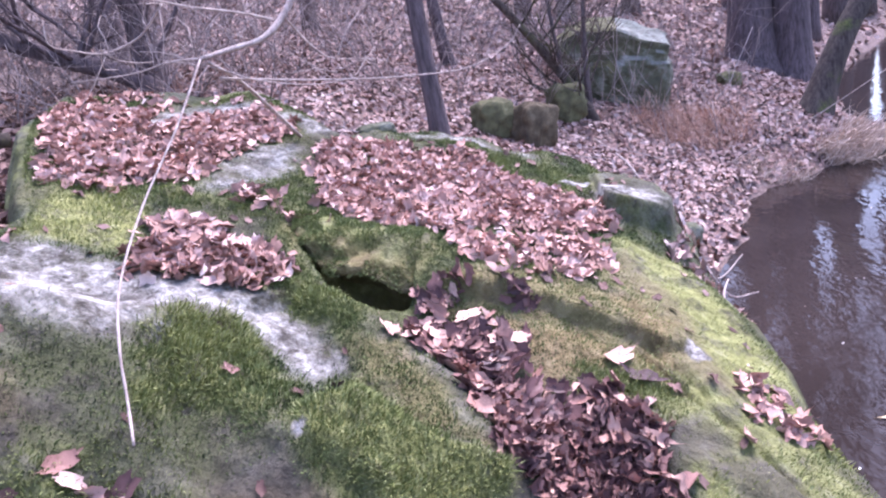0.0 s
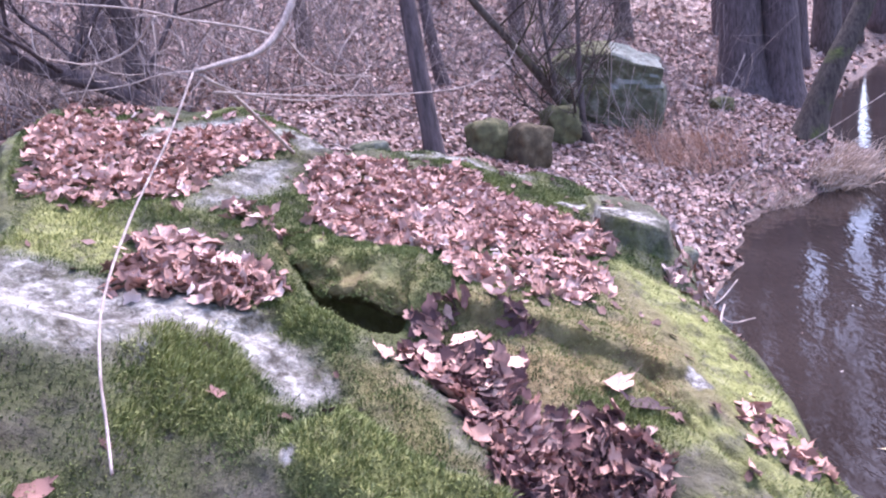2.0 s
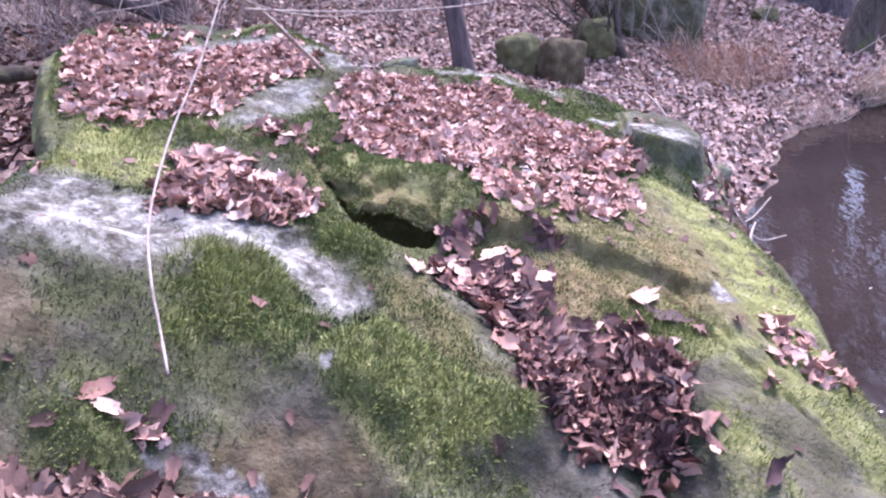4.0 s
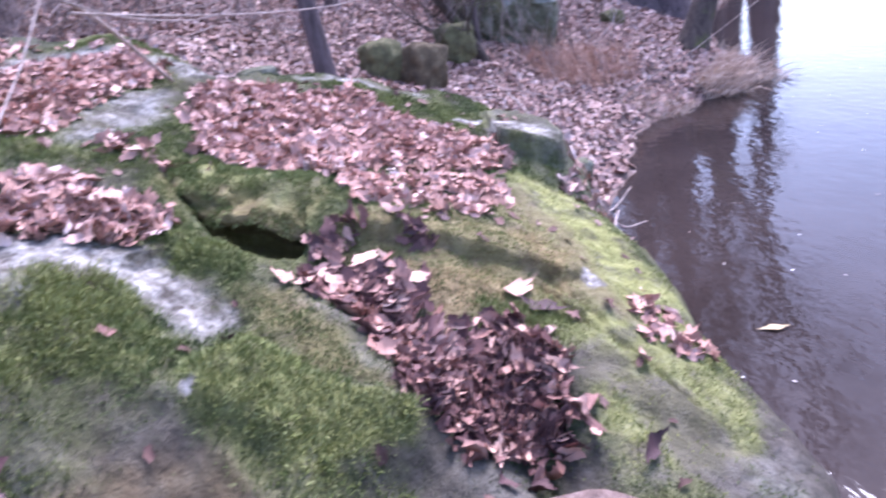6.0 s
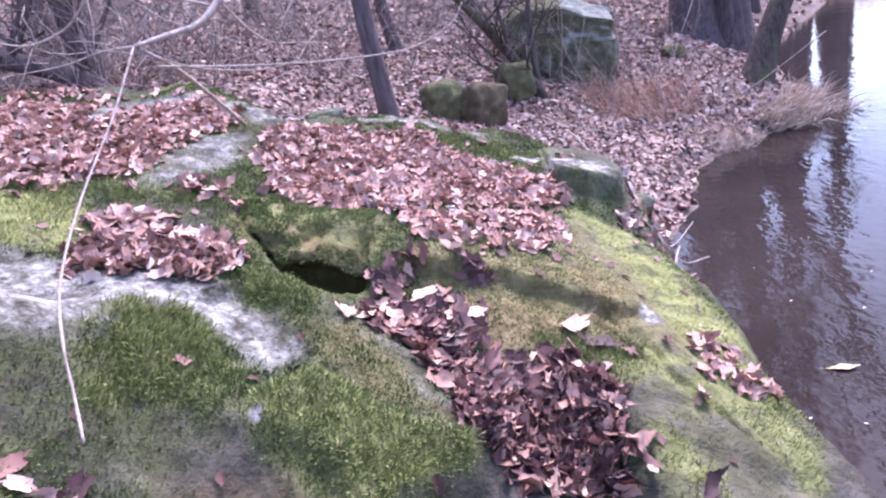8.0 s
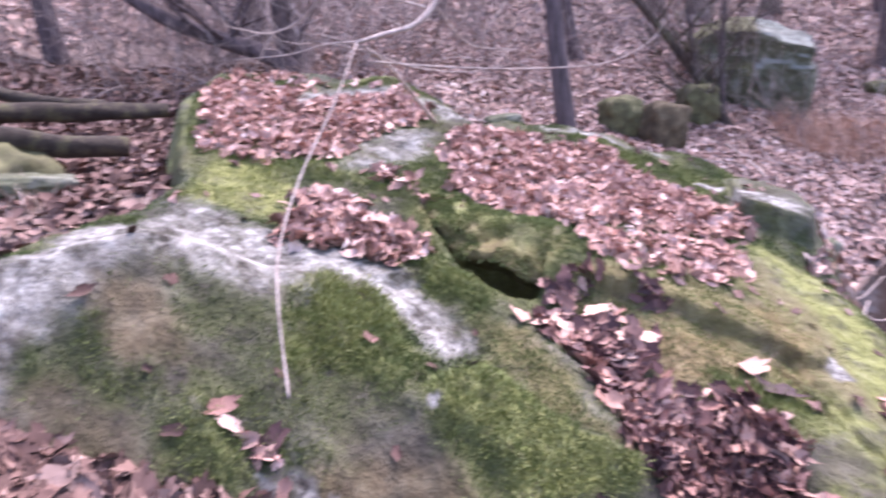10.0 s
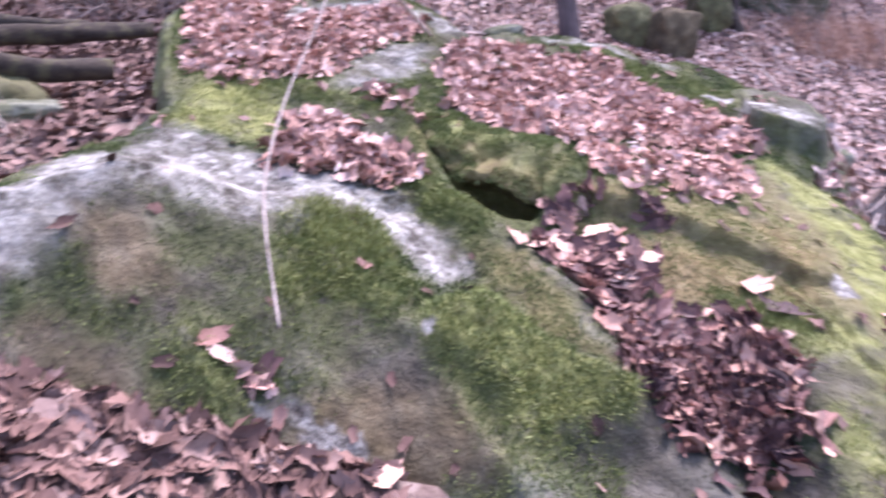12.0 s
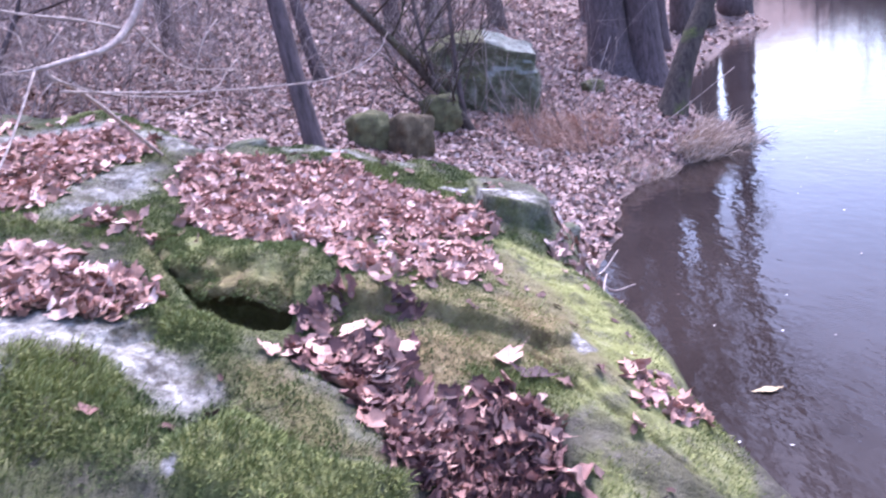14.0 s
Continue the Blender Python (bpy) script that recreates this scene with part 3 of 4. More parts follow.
GREEN_MID = [(-0.78, 3.60), (-0.60, 3.65), (-0.53, 3.14), (-0.67, 3.11), (-0.77, 3.29)]
DARK = [(-2.02, 1.46), (-1.72, 1.44), (-1.53, 1.54), (-1.28, 1.53), (-1.16, 1.35), (-1.34, 1.30), (-1.59, 1.3), (-1.86, 1.3)]
RED = [(-1.48, 1.75), (-1.32, 1.86), (-1.23, 1.69), (-1.36, 1.57)]
PALE_END = [(-1.92, 1.51), (-1.88, 1.7), (-1.62, 1.76), (-1.52, 1.73), (-1.55, 1.57), (-1.61, 1.5), (-1.65, 1.44), (-1.76, 1.51)]
OCHRE = [(-0.07, 2.68), (0.23, 2.55), (0.56, 2.49), (0.56, 2.33), (0.29, 2.22), (0.13, 2.50)]
FLANK = [(0.81, 3.35), (1.05, 3.38), (1.22, 3.23), (1.26, 2.83), (1.29, 2.48), (1.28, 2.31), (1.25, 2.06), (0.80, 1.86), (0.80, 2.16), (0.89, 2.54), (0.84, 2.93)]
BACK_RIM = [(-0.06, 4.45), (0.2, 4.53), (0.42, 4.42), (0.62, 4.3), (0.6, 4.22), (0.3, 4.38), (0.0, 4.38)]
WHITE_LEDGE = [(0.97, 3.85), (1.12, 3.84), (1.26, 3.68), (1.09, 3.55), (0.95, 3.64)]


def zone(poly, x, y, soft=0.06):
    return smooth(-soft, soft, inside(poly, x, y) + 0.10 * fbm(x, y, 0.22, 4))


def growth(x, y):
    """How much moss, how yellow it is, lichen and ochre stain, at places of the boulder."""
    moss = 0.72 + 0.8 * fbm(x, y, 0.3)
    hue = 0.06 + 0.2 * smooth(1.9, 2.4, y + 0.35 * x) + 0.6 * fbm(x + 3, y, 0.3)
    lichen = np.clip(0.02 + 0.4 * fbm(x, y + 5, 0.35), 0, 0.3)
    ochre = np.zeros(np.shape(x))
    for poly, m, h in ((FACE, 0.6, 0.12), (MOSS_UP, 1.0, 0.45), (MOSS_LOW, 0.85, 0.22), (GREEN_BACK, 1.0, 0.3), (GREEN_SIDE, 1.0, 0.32), (GREEN_MID, 1.0, 0.3), (GULLY_SIDE, 0.85, 0.35), (HUMP, 1.0, 0.6),
                       (LIP, 0.9, 0.45), (SLAB, 0.62, 0.6), (YELLOW, 1.0, 0.9), (FLANK, 0.95, 0.8), (FLANK_LOW, 0.85, 0.65), (EDGE, 0.45, 0.8)):
        k = zone(poly, x, y)
        moss, hue, lichen = moss + (m - moss) * k, hue + (h - hue) * k, lichen * (1 - 0.85 * k)
    # lower left: less moss, no lichen, a little browner
    k = zone(DARK, x, y)
    moss, lichen, dulled = moss * (1 - 0.75 * k), lichen * (1 - k), k
    for poly, full in ((BACK_RIM, 0.8), (PALE_END, 0.75), (BAND, 1.0), (LICHEN_TOP, 0.9), (LICHEN_MID, 0.75), (LICHEN_LOW, 1.0), (WHITE_LEDGE, 1.0)):
        k = zone(poly, x, y, 0.08)
        lichen, moss = np.maximum(lichen, full * k), moss * (1 - 0.8 * k)
    for poly in (SPOT_A, SPOT_B, SPOT_C, SPOT_D, SPOT_E, SPOT_F, SPOT_G):
        k = smooth(-0.012, 0.008, inside(poly, x, y) + 0.03 * fbm(x, y, 0.05))
        lichen, moss = np.maximum(lichen, k), moss * (1 - k)
    moss = moss * (1 - 0.75 * smooth(0.08, 0.34, fbm(x + 9, y + 2, 0.4, 5)) * smooth(2.4, 2.2, y + 0.35 * x))
    for poly, full in ((HUMP, 1.0), (MOSS_UP, 0.95), (GREEN_SIDE, 1.0), (MOSS_LOW, 0.75)):
        moss = np.maximum(moss, full * zone(poly, x, y, 0.04) * (1 - 0.8 * lichen))
    red = zone(RED, x, y)
    moss = moss * (1 - 0.8 * red)
    k = zone(BLOCK, x, y)
    moss = moss * (1 - 0.6 * k)
    k = zone(BARE, x, y)
    moss = moss * (1 - 0.85 * k)
    ochre = np.maximum(np.maximum(0.75 * zone(OCHRE, x, y), 0.45 * zone(SLAB, x, y) + 0.3 * zone(EDGE, x, y)), np.maximum(np.maximum(0.35 * k, 0.2 * dulled + 0.4 * red), 0.4 * zone(GULLY_SIDE, x, y) + 0.45 * zone(LIP, x, y)))
    return np.clip(moss, 0, 1), np.clip(hue, 0, 1), np.clip(lichen, 0, 1), ochre * (1 - lichen)


def rock_top(x, y):
    return rock_z(x, y)[0]


def big_boulder():
    nx, ny = 360, 400
    x, y = np.meshgrid(np.linspace(-2.6, 1.75, nx), np.linspace(0.3, 4.95, ny), indexing="ij")
    z, pit = rock_z(x, y)
    moss, hue, lichen, ochre = growth(x, y)
    v = np.stack([x, y, np.maximum(z, -0.9)], -1).reshape(-1, 3)
    i, j = np.meshgrid(np.arange(nx - 1), np.arange(ny - 1), indexing="ij")
    a = (i * ny + j).ravel()
    f = np.stack([a, a + ny, a + ny + 1, a + 1], 1)
    return mesh_of("boulder", v, f, STONE, moss=moss, hue=hue, lichen=lichen, ochre=ochre)


boulder = tagged(new("boulder", big_boulder()), "huge sloping sandstone boulder with moss, pale lichen and a dark hollow", "boulder")

# the shelf of rock that overhangs the hollow: its upper edge and the rim below it, in space
SHELF_TOP = [(-0.66, 3.045, 0.897), (-0.58, 3.0, 0.885), (-0.495, 2.985, 0.872), (-0.36, 2.965, 0.830), (-0.18, 2.945, 0.780), (-0.05, 2.94, 0.728)]
SHELF_RIM = [(-0.64, 2.99, 0.86), (-0.525, 2.83, 0.715), (-0.42, 2.77, 0.697), (-0.334, 2.77, 0.678), (-0.18, 2.71, 0.59), (-0.04, 2.75, 0.60)]


def shelf():
    top, rim = spline(SHELF_TOP, 12), spline(SHELF_RIM, 12)
    n, m = len(top), 30
    s = np.linspace(0, 1, n)[:, None]
    fade = smooth(0, 0.12, s) * smooth(1.02, 0.85, s)
    back = top + np.concatenate([0 * s, 0.24 + 0 * s, 0.03 + 0 * s], 1)
    back[:, 2] = rock_top(back[:, 0], back[:, 1]) - 0.012
    nose = 0.45 * top + 0.55 * rim + np.concatenate([0 * s, -0.035 * fade, 0.012 * fade], 1)
    under = rim + np.concatenate([0 * s, 0.14 + 0 * s, -0.01 - 0.02 * fade], 1)
    deep = rim + np.concatenate([0 * s, 0.26 + 0 * s, -0.16 + 0 * s], 1)
    rows = np.stack([back, 0.5 * (back + top) + [0, 0, 0.012], top, nose, rim, under, deep], 1)
    v = np.stack([spline(r, 5) for r in rows])
    m = v.shape[1]
    px, py = v[..., 0] * 1.0 + 5, v[..., 2] * 1.6 + v[..., 1]
    push = 0.05 * fbm(px, py, 0.16, 4) + 0.02 * np.sin(v[..., 2] * 55 + 3 * fbm(px, py, 0.3)) * smooth(0.7, 0.9, 1 - np.abs(np.linspace(-1, 1, m)))[None]
    v[..., 1] -= push * fade
    v[..., 2] += 0.5 * push * fade
    return v


ledge = shelf()
n, m = ledge.shape[:2]
i, j = np.meshgrid(np.arange(n - 1), np.arange(m - 1), indexing="ij")
a = (i * m + j).ravel()
x, y, z = ledge[..., 0], ledge[..., 1], ledge[..., 2]
down = np.broadcast_to(np.linspace(0, 1, m)[None], x.shape)
part("overhang", mesh_of("overhang", ledge.reshape(-1, 3), np.stack([a, a + 1, a + m + 1, a + m], 1), STONE, moss=np.clip(0.95 - 0.5 * smooth(0.45, 0.66, down) + 0.5 * fbm(x * 1.5, z * 3, 0.2), 0, 1),
     hue=0.45 + 0.3 * fbm(x, z * 2, 0.2), lichen=0 * x, ochre=np.clip(0.55 * smooth(0.3, 0.6, down) + 0.5 * fbm(x + 2, z * 2, 0.15), 0, 0.8)), boulder, "mossy shelf of rock over the dark hollow")
# moss shoots on the overhang and on the boulder
side = np.cross(ledge[1:, :-1] - ledge[:-1, :-1], ledge[:-1, 1:] - ledge[:-1, :-1])
side /= np.linalg.norm(side, axis=-1, keepdims=True) + 1e-9
side *= np.sign(-side[..., 1:2] + 0.6 * side[..., 2:3])
pick_i, pick_j, su, sv = rng.randint(0, n - 1, 26000), rng.randint(0, 21, 26000), rng.rand(26000, 1), rng.rand(26000, 1)
spot = ledge[pick_i, pick_j] * (1 - su) * (1 - sv) + ledge[pick_i + 1, pick_j] * su * (1 - sv) + ledge[pick_i, pick_j + 1] * (1 - su) * sv + ledge[pick_i + 1, pick_j + 1] * su * sv
k = rng.rand(26000) < (1.0 - 0.035 * pick_j) * smooth(0.25, 0.6, vnoise(spot[:, 0] * 16, spot[:, 2] * 22 + spot[:, 1] * 8))
spot, way = spot[k], side[pick_i, pick_j][k] + 0.8 * (rng.rand(int(k.sum()), 3) - 0.5)
way /= np.linalg.norm(way, axis=1)[:, None]
shelf_moss = blades(spot[:, 0], spot[:, 1], spot[:, 2], way, 0.006 + 0.016 * rng.rand(len(spot)), 0.002)
tagged(part("overhang_moss", mesh_of("overhang_moss", *shelf_moss, MOSS, hue=np.repeat(np.clip(0.4 + 0.3 * (rng.rand(len(spot)) - 0.5), 0, 1), 5)), boulder, "olive moss hanging on the rock shelf"), kind="stuff")
x, y = scatter(520000, -2.15, 1.4, 0.9, 4.6)
moss, hue, lichen, ochre = growth(x, y)
z, pit = rock_z(x, y)
keep = (rng.rand(len(x)) < moss ** 2 * (1 - lichen) * (1.1 - 1.02 * zone(FLANK, x, y)) * (1 - 0.7 * zone(FLANK_LOW, x, y)) * (1 - 0.6 * zone(YELLOW, x, y))) & (pit < 0.05) & (inside(OUTLINE, x, y) > 0) & (inside(BLOCK, x, y) < -0.03)
x, y, z, hue = x[keep], y[keep], z[keep], hue[keep]
n = slope_of(rock_top, x, y)
tuft = 0.45 + 0.7 * vnoise(x * 22, y * 22) + 0.6 * smooth(0.55, 0.9, vnoise(x * 7 + 3, y * 7))
hue = np.clip(hue + 0.35 * (smooth(0.4, 0.9, vnoise(x * 7 + 3, y * 7)) - 0.3), 0, 1)
way = n + 0.9 * (rng.rand(len(x), 3) - 0.5) + [0, 0, 0.15]
way /= np.linalg.norm(way, axis=1)[:, None]
tuft = tuft * (1 + 0.7 * np.maximum(np.maximum(zone(MOSS_UP, x, y), zone(HUMP, x, y)), zone(GREEN_SIDE, x, y)))
tuft = tuft * (0.4 + 0.6 * smooth(0.0, 0.12, -inside(PIT, x, y)))
v, f = blades(x, y, z - 0.003, way, (0.007 + 0.018 * rng.rand(len(x))) * tuft, 0.0021)
moss_carpet = part("moss", mesh_of("moss", v, f, MOSS, hue=np.repeat(np.clip(hue + 0.25 * (rng.rand(len(x)) - 0.5), 0, 1), 5)), boulder, "soft green moss cushions")
tagged(moss_carpet, kind="stuff")


# ---- fallen leaves ----
def fill(poly, per_m2):
    p = np.array(poly)
    (x0, y0), (x1, y1) = p.min(0) - 0.05, p.max(0) + 0.05
    x, y = scatter(int(per_m2 * (x1 - x0) * (y1 - y0)), x0, x1, y0, y1)
    k = inside(poly, x, y) + 0.16 * fbm(x, y, 0.3) + 0.16 * (rng.rand(len(x)) - 0.55) ** 3 * 4 > 0
    k &= rock_z(x, y)[1] < 0.05
    k &= (zone(LICHEN_TOP, x, y) + zone(LICHEN_MID, x, y) < 0.3 + 0.5 * rng.rand(len(x))) & ((inside(OUTLINE, x, y) > 0.06) | (x > -1.4))
    return x[k], y[k]


def surface(x, y):
    return np.maximum(rock_top(x, y), ground_z(x, y))


def litter_on(poly, per_m2, lift=0.012):
    x, y = fill(poly, per_m2)
    z = surface(x, y) + lift * (0.4 + 1.6 * rng.rand(len(x)))
    return x, y, z, slope_of(surface, x, y)


L1B = [(-1.98, 3.9), (-2.05, 4.5), (-1.6, 4.72), (-1.3, 4.5), (-1.5, 4.1)]
for poly, dense, size, label in ((L1B, 700, 0.045, "thin drift of leaves on the boulder's crest"), (L1, 2000, 0.044, "drift of dry brown leaves on the upper boulder"), (L2, 2500, 0.047, "thick drift of dry pinkish brown leaves on the boulder"),
                                 (L4, 1000, 0.05, "small patch of dry leaves in moss"), (L5, 1700, 0.045, "strip of dry leaves along a rock ledge"),
                                 (L9, 500, 0.05, "few dry leaves caught on the mossy face"), (L7, 1300, 0.045, "small leaf drift on the mossy flank")):
    x, y, z, n = litter_on(poly, dense)
    tagged(new("leaf_litter", mesh_of("leaf_litter", *strewn(x, y, z, n, size), LEAF)), label, "leaf litter", "leaf drifts on the boulder", "stuff")

# the two drifts that lie nearest: each leaf an object


def single_leaf_material(mat):
    t = mat.node_tree
    for r in [k for k in t.nodes if k.bl_idname == "ShaderNodeNewGeometry"]:
        o = t.nodes.new("ShaderNodeObjectInfo")
        for link in list(r.outputs["Random Per Island"].links):
            t.links.new(o.outputs["Random"], link.to_socket)


def drift(poly, per_m2, size, mat, single, label, most):
    heap = tagged(new("leaf_drift", None), label, "leaf litter", "leaf drifts on the boulder")
    x, y, z, n = litter_on(poly, per_m2, 0.02)
    heap.location = (float(x.mean()), float(y.mean()), float(z.min()))
    order = np.argsort(y)
    near, rest = order[:most], order[most:]
    if len(rest):
        v, f = strewn(x[rest], y[rest], z[rest], n[rest], size, 0.6)
        tagged(part("under_layer", mesh_of("under_layer", v - np.array(heap.location), f, mat), heap), kind="stuff")
    for k in near:
        up = Vector(n[k] + 0.85 * (rng.rand(3) - 0.5) * 2).normalized()
        q = up.to_track_quat("Z", "Y").to_matrix().to_4x4() @ Matrix.Rotation(rng.rand() * 6.283, 4, "Z")
        s = size * (0.6 + 0.75 * rng.rand())
        ob = part("leaf", single[rng.randint(0, len(single))], heap)
        ob.matrix_local = Matrix.Translation(Vector((x[k], y[k], z[k])) - heap.location) @ q @ Matrix.Diagonal((s, s, s * (0.6 + 0.8 * rng.rand()), 1))


LEAF_ONE, WET_ONE = LEAF.copy(), LEAF_WET.copy()
for m in (LEAF_ONE, WET_ONE):
    single_leaf_material(m)


def curled(shape, c, across):
    """A leaf rolled up along its rib and bent over its length."""
    v, f = shape
    v = v * [1, 1, 1.4]
    v[:, 2] += c * 1.4 * v[:, 1] ** 2 + across * v[:, 0] ** 2 + 0.12 * c * np.sin(5 * v[:, 0]) * v[:, 1]
    v[:, 1] *= 1 - 0.22 * abs(c)
    return v, f


BENDS = [(0.3, 0.3), (1.3, -0.3), (-0.8, 0.4), (2.0, 0.1)]
ONE_DRY = [mesh_of("leaf", *curled(one, *bend), LEAF_ONE) for one in LEAVES for bend in BENDS]
ONE_WET = [mesh_of("leaf", *curled(one, *bend), WET_ONE) for one in LEAVES for bend in BENDS]
drift(L6, 1700, 0.058, LEAF_WET, ONE_WET, "damp dark brown leaves filling a gully in the rock", 300)
drift(L6B, 850, 0.058, LEAF_WET, ONE_WET, "damp leaves spilling from the gully over the rock", 150)
drift(L6C, 1000, 0.058, LEAF_WET, ONE_WET, "damp brown leaves heaped in the middle of the gully", 120)
drift(L3, 1800, 0.055, LEAF, ONE_DRY, "heap of dry brown leaves on a mossy slab", 200)

# single leaves on the moss
lone = [(-0.02, 2.68, 0.10), (0.59, 2.36, 0.10), (0.65, 2.27, 0.10), (0.3, 2.62, 0.09), (-0.25, 2.38, 0.06), (-0.55, 2.98, 0.07), (0.42, 2.78, 0.06),
        (-0.98, 1.6, 0.09), (-0.62, 1.42, 0.08), (-0.58, 1.35, 0.07), (-1.1, 1.62, 0.07), (-0.42, 1.95, 0.05), (-0.75, 2.05, 0.05), (0.9, 1.95, 0.07)]
for lx, ly, s in lone:
    one = new("fallen_leaf", ONE_WET[4 * rng.randint(0, 5)])
    n = slope_of(surface, np.array([lx]), np.array([ly]))[0]
    q = Vector(n).to_track_quat("Z", "Y").to_matrix().to_4x4() @ Matrix.Rotation(rng.rand() * 6.28, 4, "Z")
    one.matrix_world = Matrix.Translation((lx, ly, float(surface(np.array([lx]), np.array([ly]))[0]) + 0.012)) @ q @ Matrix.Diagonal((s, s, s, 1))
    tagged(one, "single curled brown leaf lying on moss", "leaf", "single leaves")

x, y = scatter(260, -1.9, 1.2, 1.2, 4.5)
k = (inside(OUTLINE, x, y) > 0.08) & (rock_z(x, y)[1] < 0.02) & (inside(PIT, x, y) < -0.1) & (rng.rand(len(x)) < 0.35 + 0.65 * smooth(2.3, 2.7, y))
x, y = x[k], y[k]
z = rock_top(x, y) + 0.012
tagged(new("leaf_litter", mesh_of("leaf_litter", *strewn(x, y, z, slope_of(rock_top, x, y), 0.036, 0.4), LEAF_BROWN)), "scattered small brown leaf scraps on moss", "leaf litter", "", "stuff")

# leaf litter of the woodland floor
def floor_litter(count, x0, x1, y0, y1, size, mat, label, off_rock=True, shapes=LEAVES_PLAIN):
    x, y = scatter(count, x0, x1, y0, y1)
    k = ((inside(SHORE, x, y) > -0.12) & (ground_z(x, y) > WATER + 0.015))
    if off_rock:
        k &= rock_top(x, y) < ground_z(x, y) + 0.03
    x, y = x[k], y[k]
    z = ground_z(x, y) + 0.01 + 0.02 * rng.rand(len(x))
    ob = new("leaf_litter", mesh_of("leaf_litter", *strewn(x, y, z, slope_of(ground_z, x, y), size, 0.75, 1.7, shapes), mat))
    tagged(ob, label, "leaf litter", "", "stuff")


floor_litter(6500, -3.2, -0.6, 0.2, 2.4, 0.064, LEAF_BROWN, "deep carpet of pinkish brown oak leaves beside the boulder", True, LEAVES)
floor_litter(9000, -7, 1.6, -4.5, 1.2, 0.08, LEAF_BROWN, "leaf litter on the slope above the lake")
floor_litter(3500, -7, -3.2, 1.2, 3.0, 0.075, LEAF_BROWN, "leaf litter under fallen logs")
floor_litter(11000, -6.5, -1.5, 2.0, 7.0, 0.066, LEAF_BROWN, "dry leaves covering the slope behind the boulder")
floor_litter(42000, -2.5, 5.6, 3.4, 9.0, 0.047, LEAF_FAR, "leaf litter on the bank, its colour paled for haze")
floor_litter(26000, -9, 8, 8.5, 17, 0.085, LEAF_FAR, "leaf litter on the wooded hillside, its colour paled for haze")
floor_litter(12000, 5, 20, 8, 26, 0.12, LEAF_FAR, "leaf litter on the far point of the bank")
floor_litter(5000, -14, -5.5, 0, 9, 0.12, LEAF_FAR, "leaf litter on the upper slope, its colour paled for haze")
x, y = scatter(1400, 1.05, 2.4, 3.2, 5.3)
k = (ground_z(x, y) > WATER + 0.01) & (inside(OUTLINE, x, y) < -0.02)
x, y = x[k], y[k]
z = surface(x, y) + 0.01 + 0.02 * rng.rand(len(x))
tagged(new("leaf_litter", mesh_of("leaf_litter", *strewn(x, y, z, slope_of(surface, x, y), 0.058, 0.6), LEAF_FAR)), "leaves caught on the steep bank by the water", "leaf litter", "", "stuff")
x, y = np.array([-2.5, -2.42, -2.36, -2.55, -2.3, -2.6, -2.2]), np.array([2.12, 2.2, 2.27, 2.0, 2.2, 2.3, 1.9])
for lx, ly in zip(x, y):
    one = new("fallen_leaf", mesh_of("leaf", LEAVES[0][0], LEAVES[0][1], LEAF_YELLOW))
    one.matrix_world = Matrix.Translation((lx, ly, float(ground_z(np.array([lx]), np.array([ly]))[0]) + 0.04)) @ pose(0, 0, 0, 20 * rng.rand(), 20 * rng.rand(), 360 * rng.rand()) @ Matrix.Diagonal((0.1, 0.1, 0.1, 1))
    tagged(one, "pale yellow leaf among brown litter", "leaf", "yellow leaves")


# ---- loose boulders ----
def stone(name, at, size, mat, label, turn=0, tilt=0, lean=0, square=0.5, sink=0.2, seed=0, pale=False):
    """A weathered stone: a rounded block with broken faces."""
    bm = bmesh.new()
    bmesh.ops.create_icosphere(bm, subdivisions=4, radius=1)
    noise.seed_set(seed + 1)
    for v in bm.verts:
        d = v.co.normalized()
        k = max(abs(d.x), abs(d.y), abs(d.z))
        v.co = d * ((1 - square) + square * min(1 / k, 1.6))
        v.co *= 1 + (0.2 - 0.12 * square) * noise.noise(d * 1.3 + Vector((seed, 0, 0))) + 0.16 * noise.noise(d * 2.7) + 0.07 * noise.noise(d * 8) + 0.02 * noise.noise(d * 24)
        v.co = Vector((v.co.x * size[0] / 2, v.co.y * size[1] / 2, v.co.z * size[2] / 2))
    me = bpy.data.meshes.new(name)
    bm.to_mesh(me)
    bm.free()
    me.materials.append(mat)
    if pale:
        me.materials.append(PALE_STONE)
    for p in me.polygons:
        p.use_smooth = True
        p.material_index = int(pale and p.normal.z > 0.75)
    ob = tagged(new(name, me), label, "stone", "stones on the slope")
    g = float(ground_z(np.array([at[0]]), np.array([at[1]]))[0])
    ob.matrix_world = pose(at[0], at[1], g + size[2] * (0.5 - sink), tilt, lean, turn)
    return ob


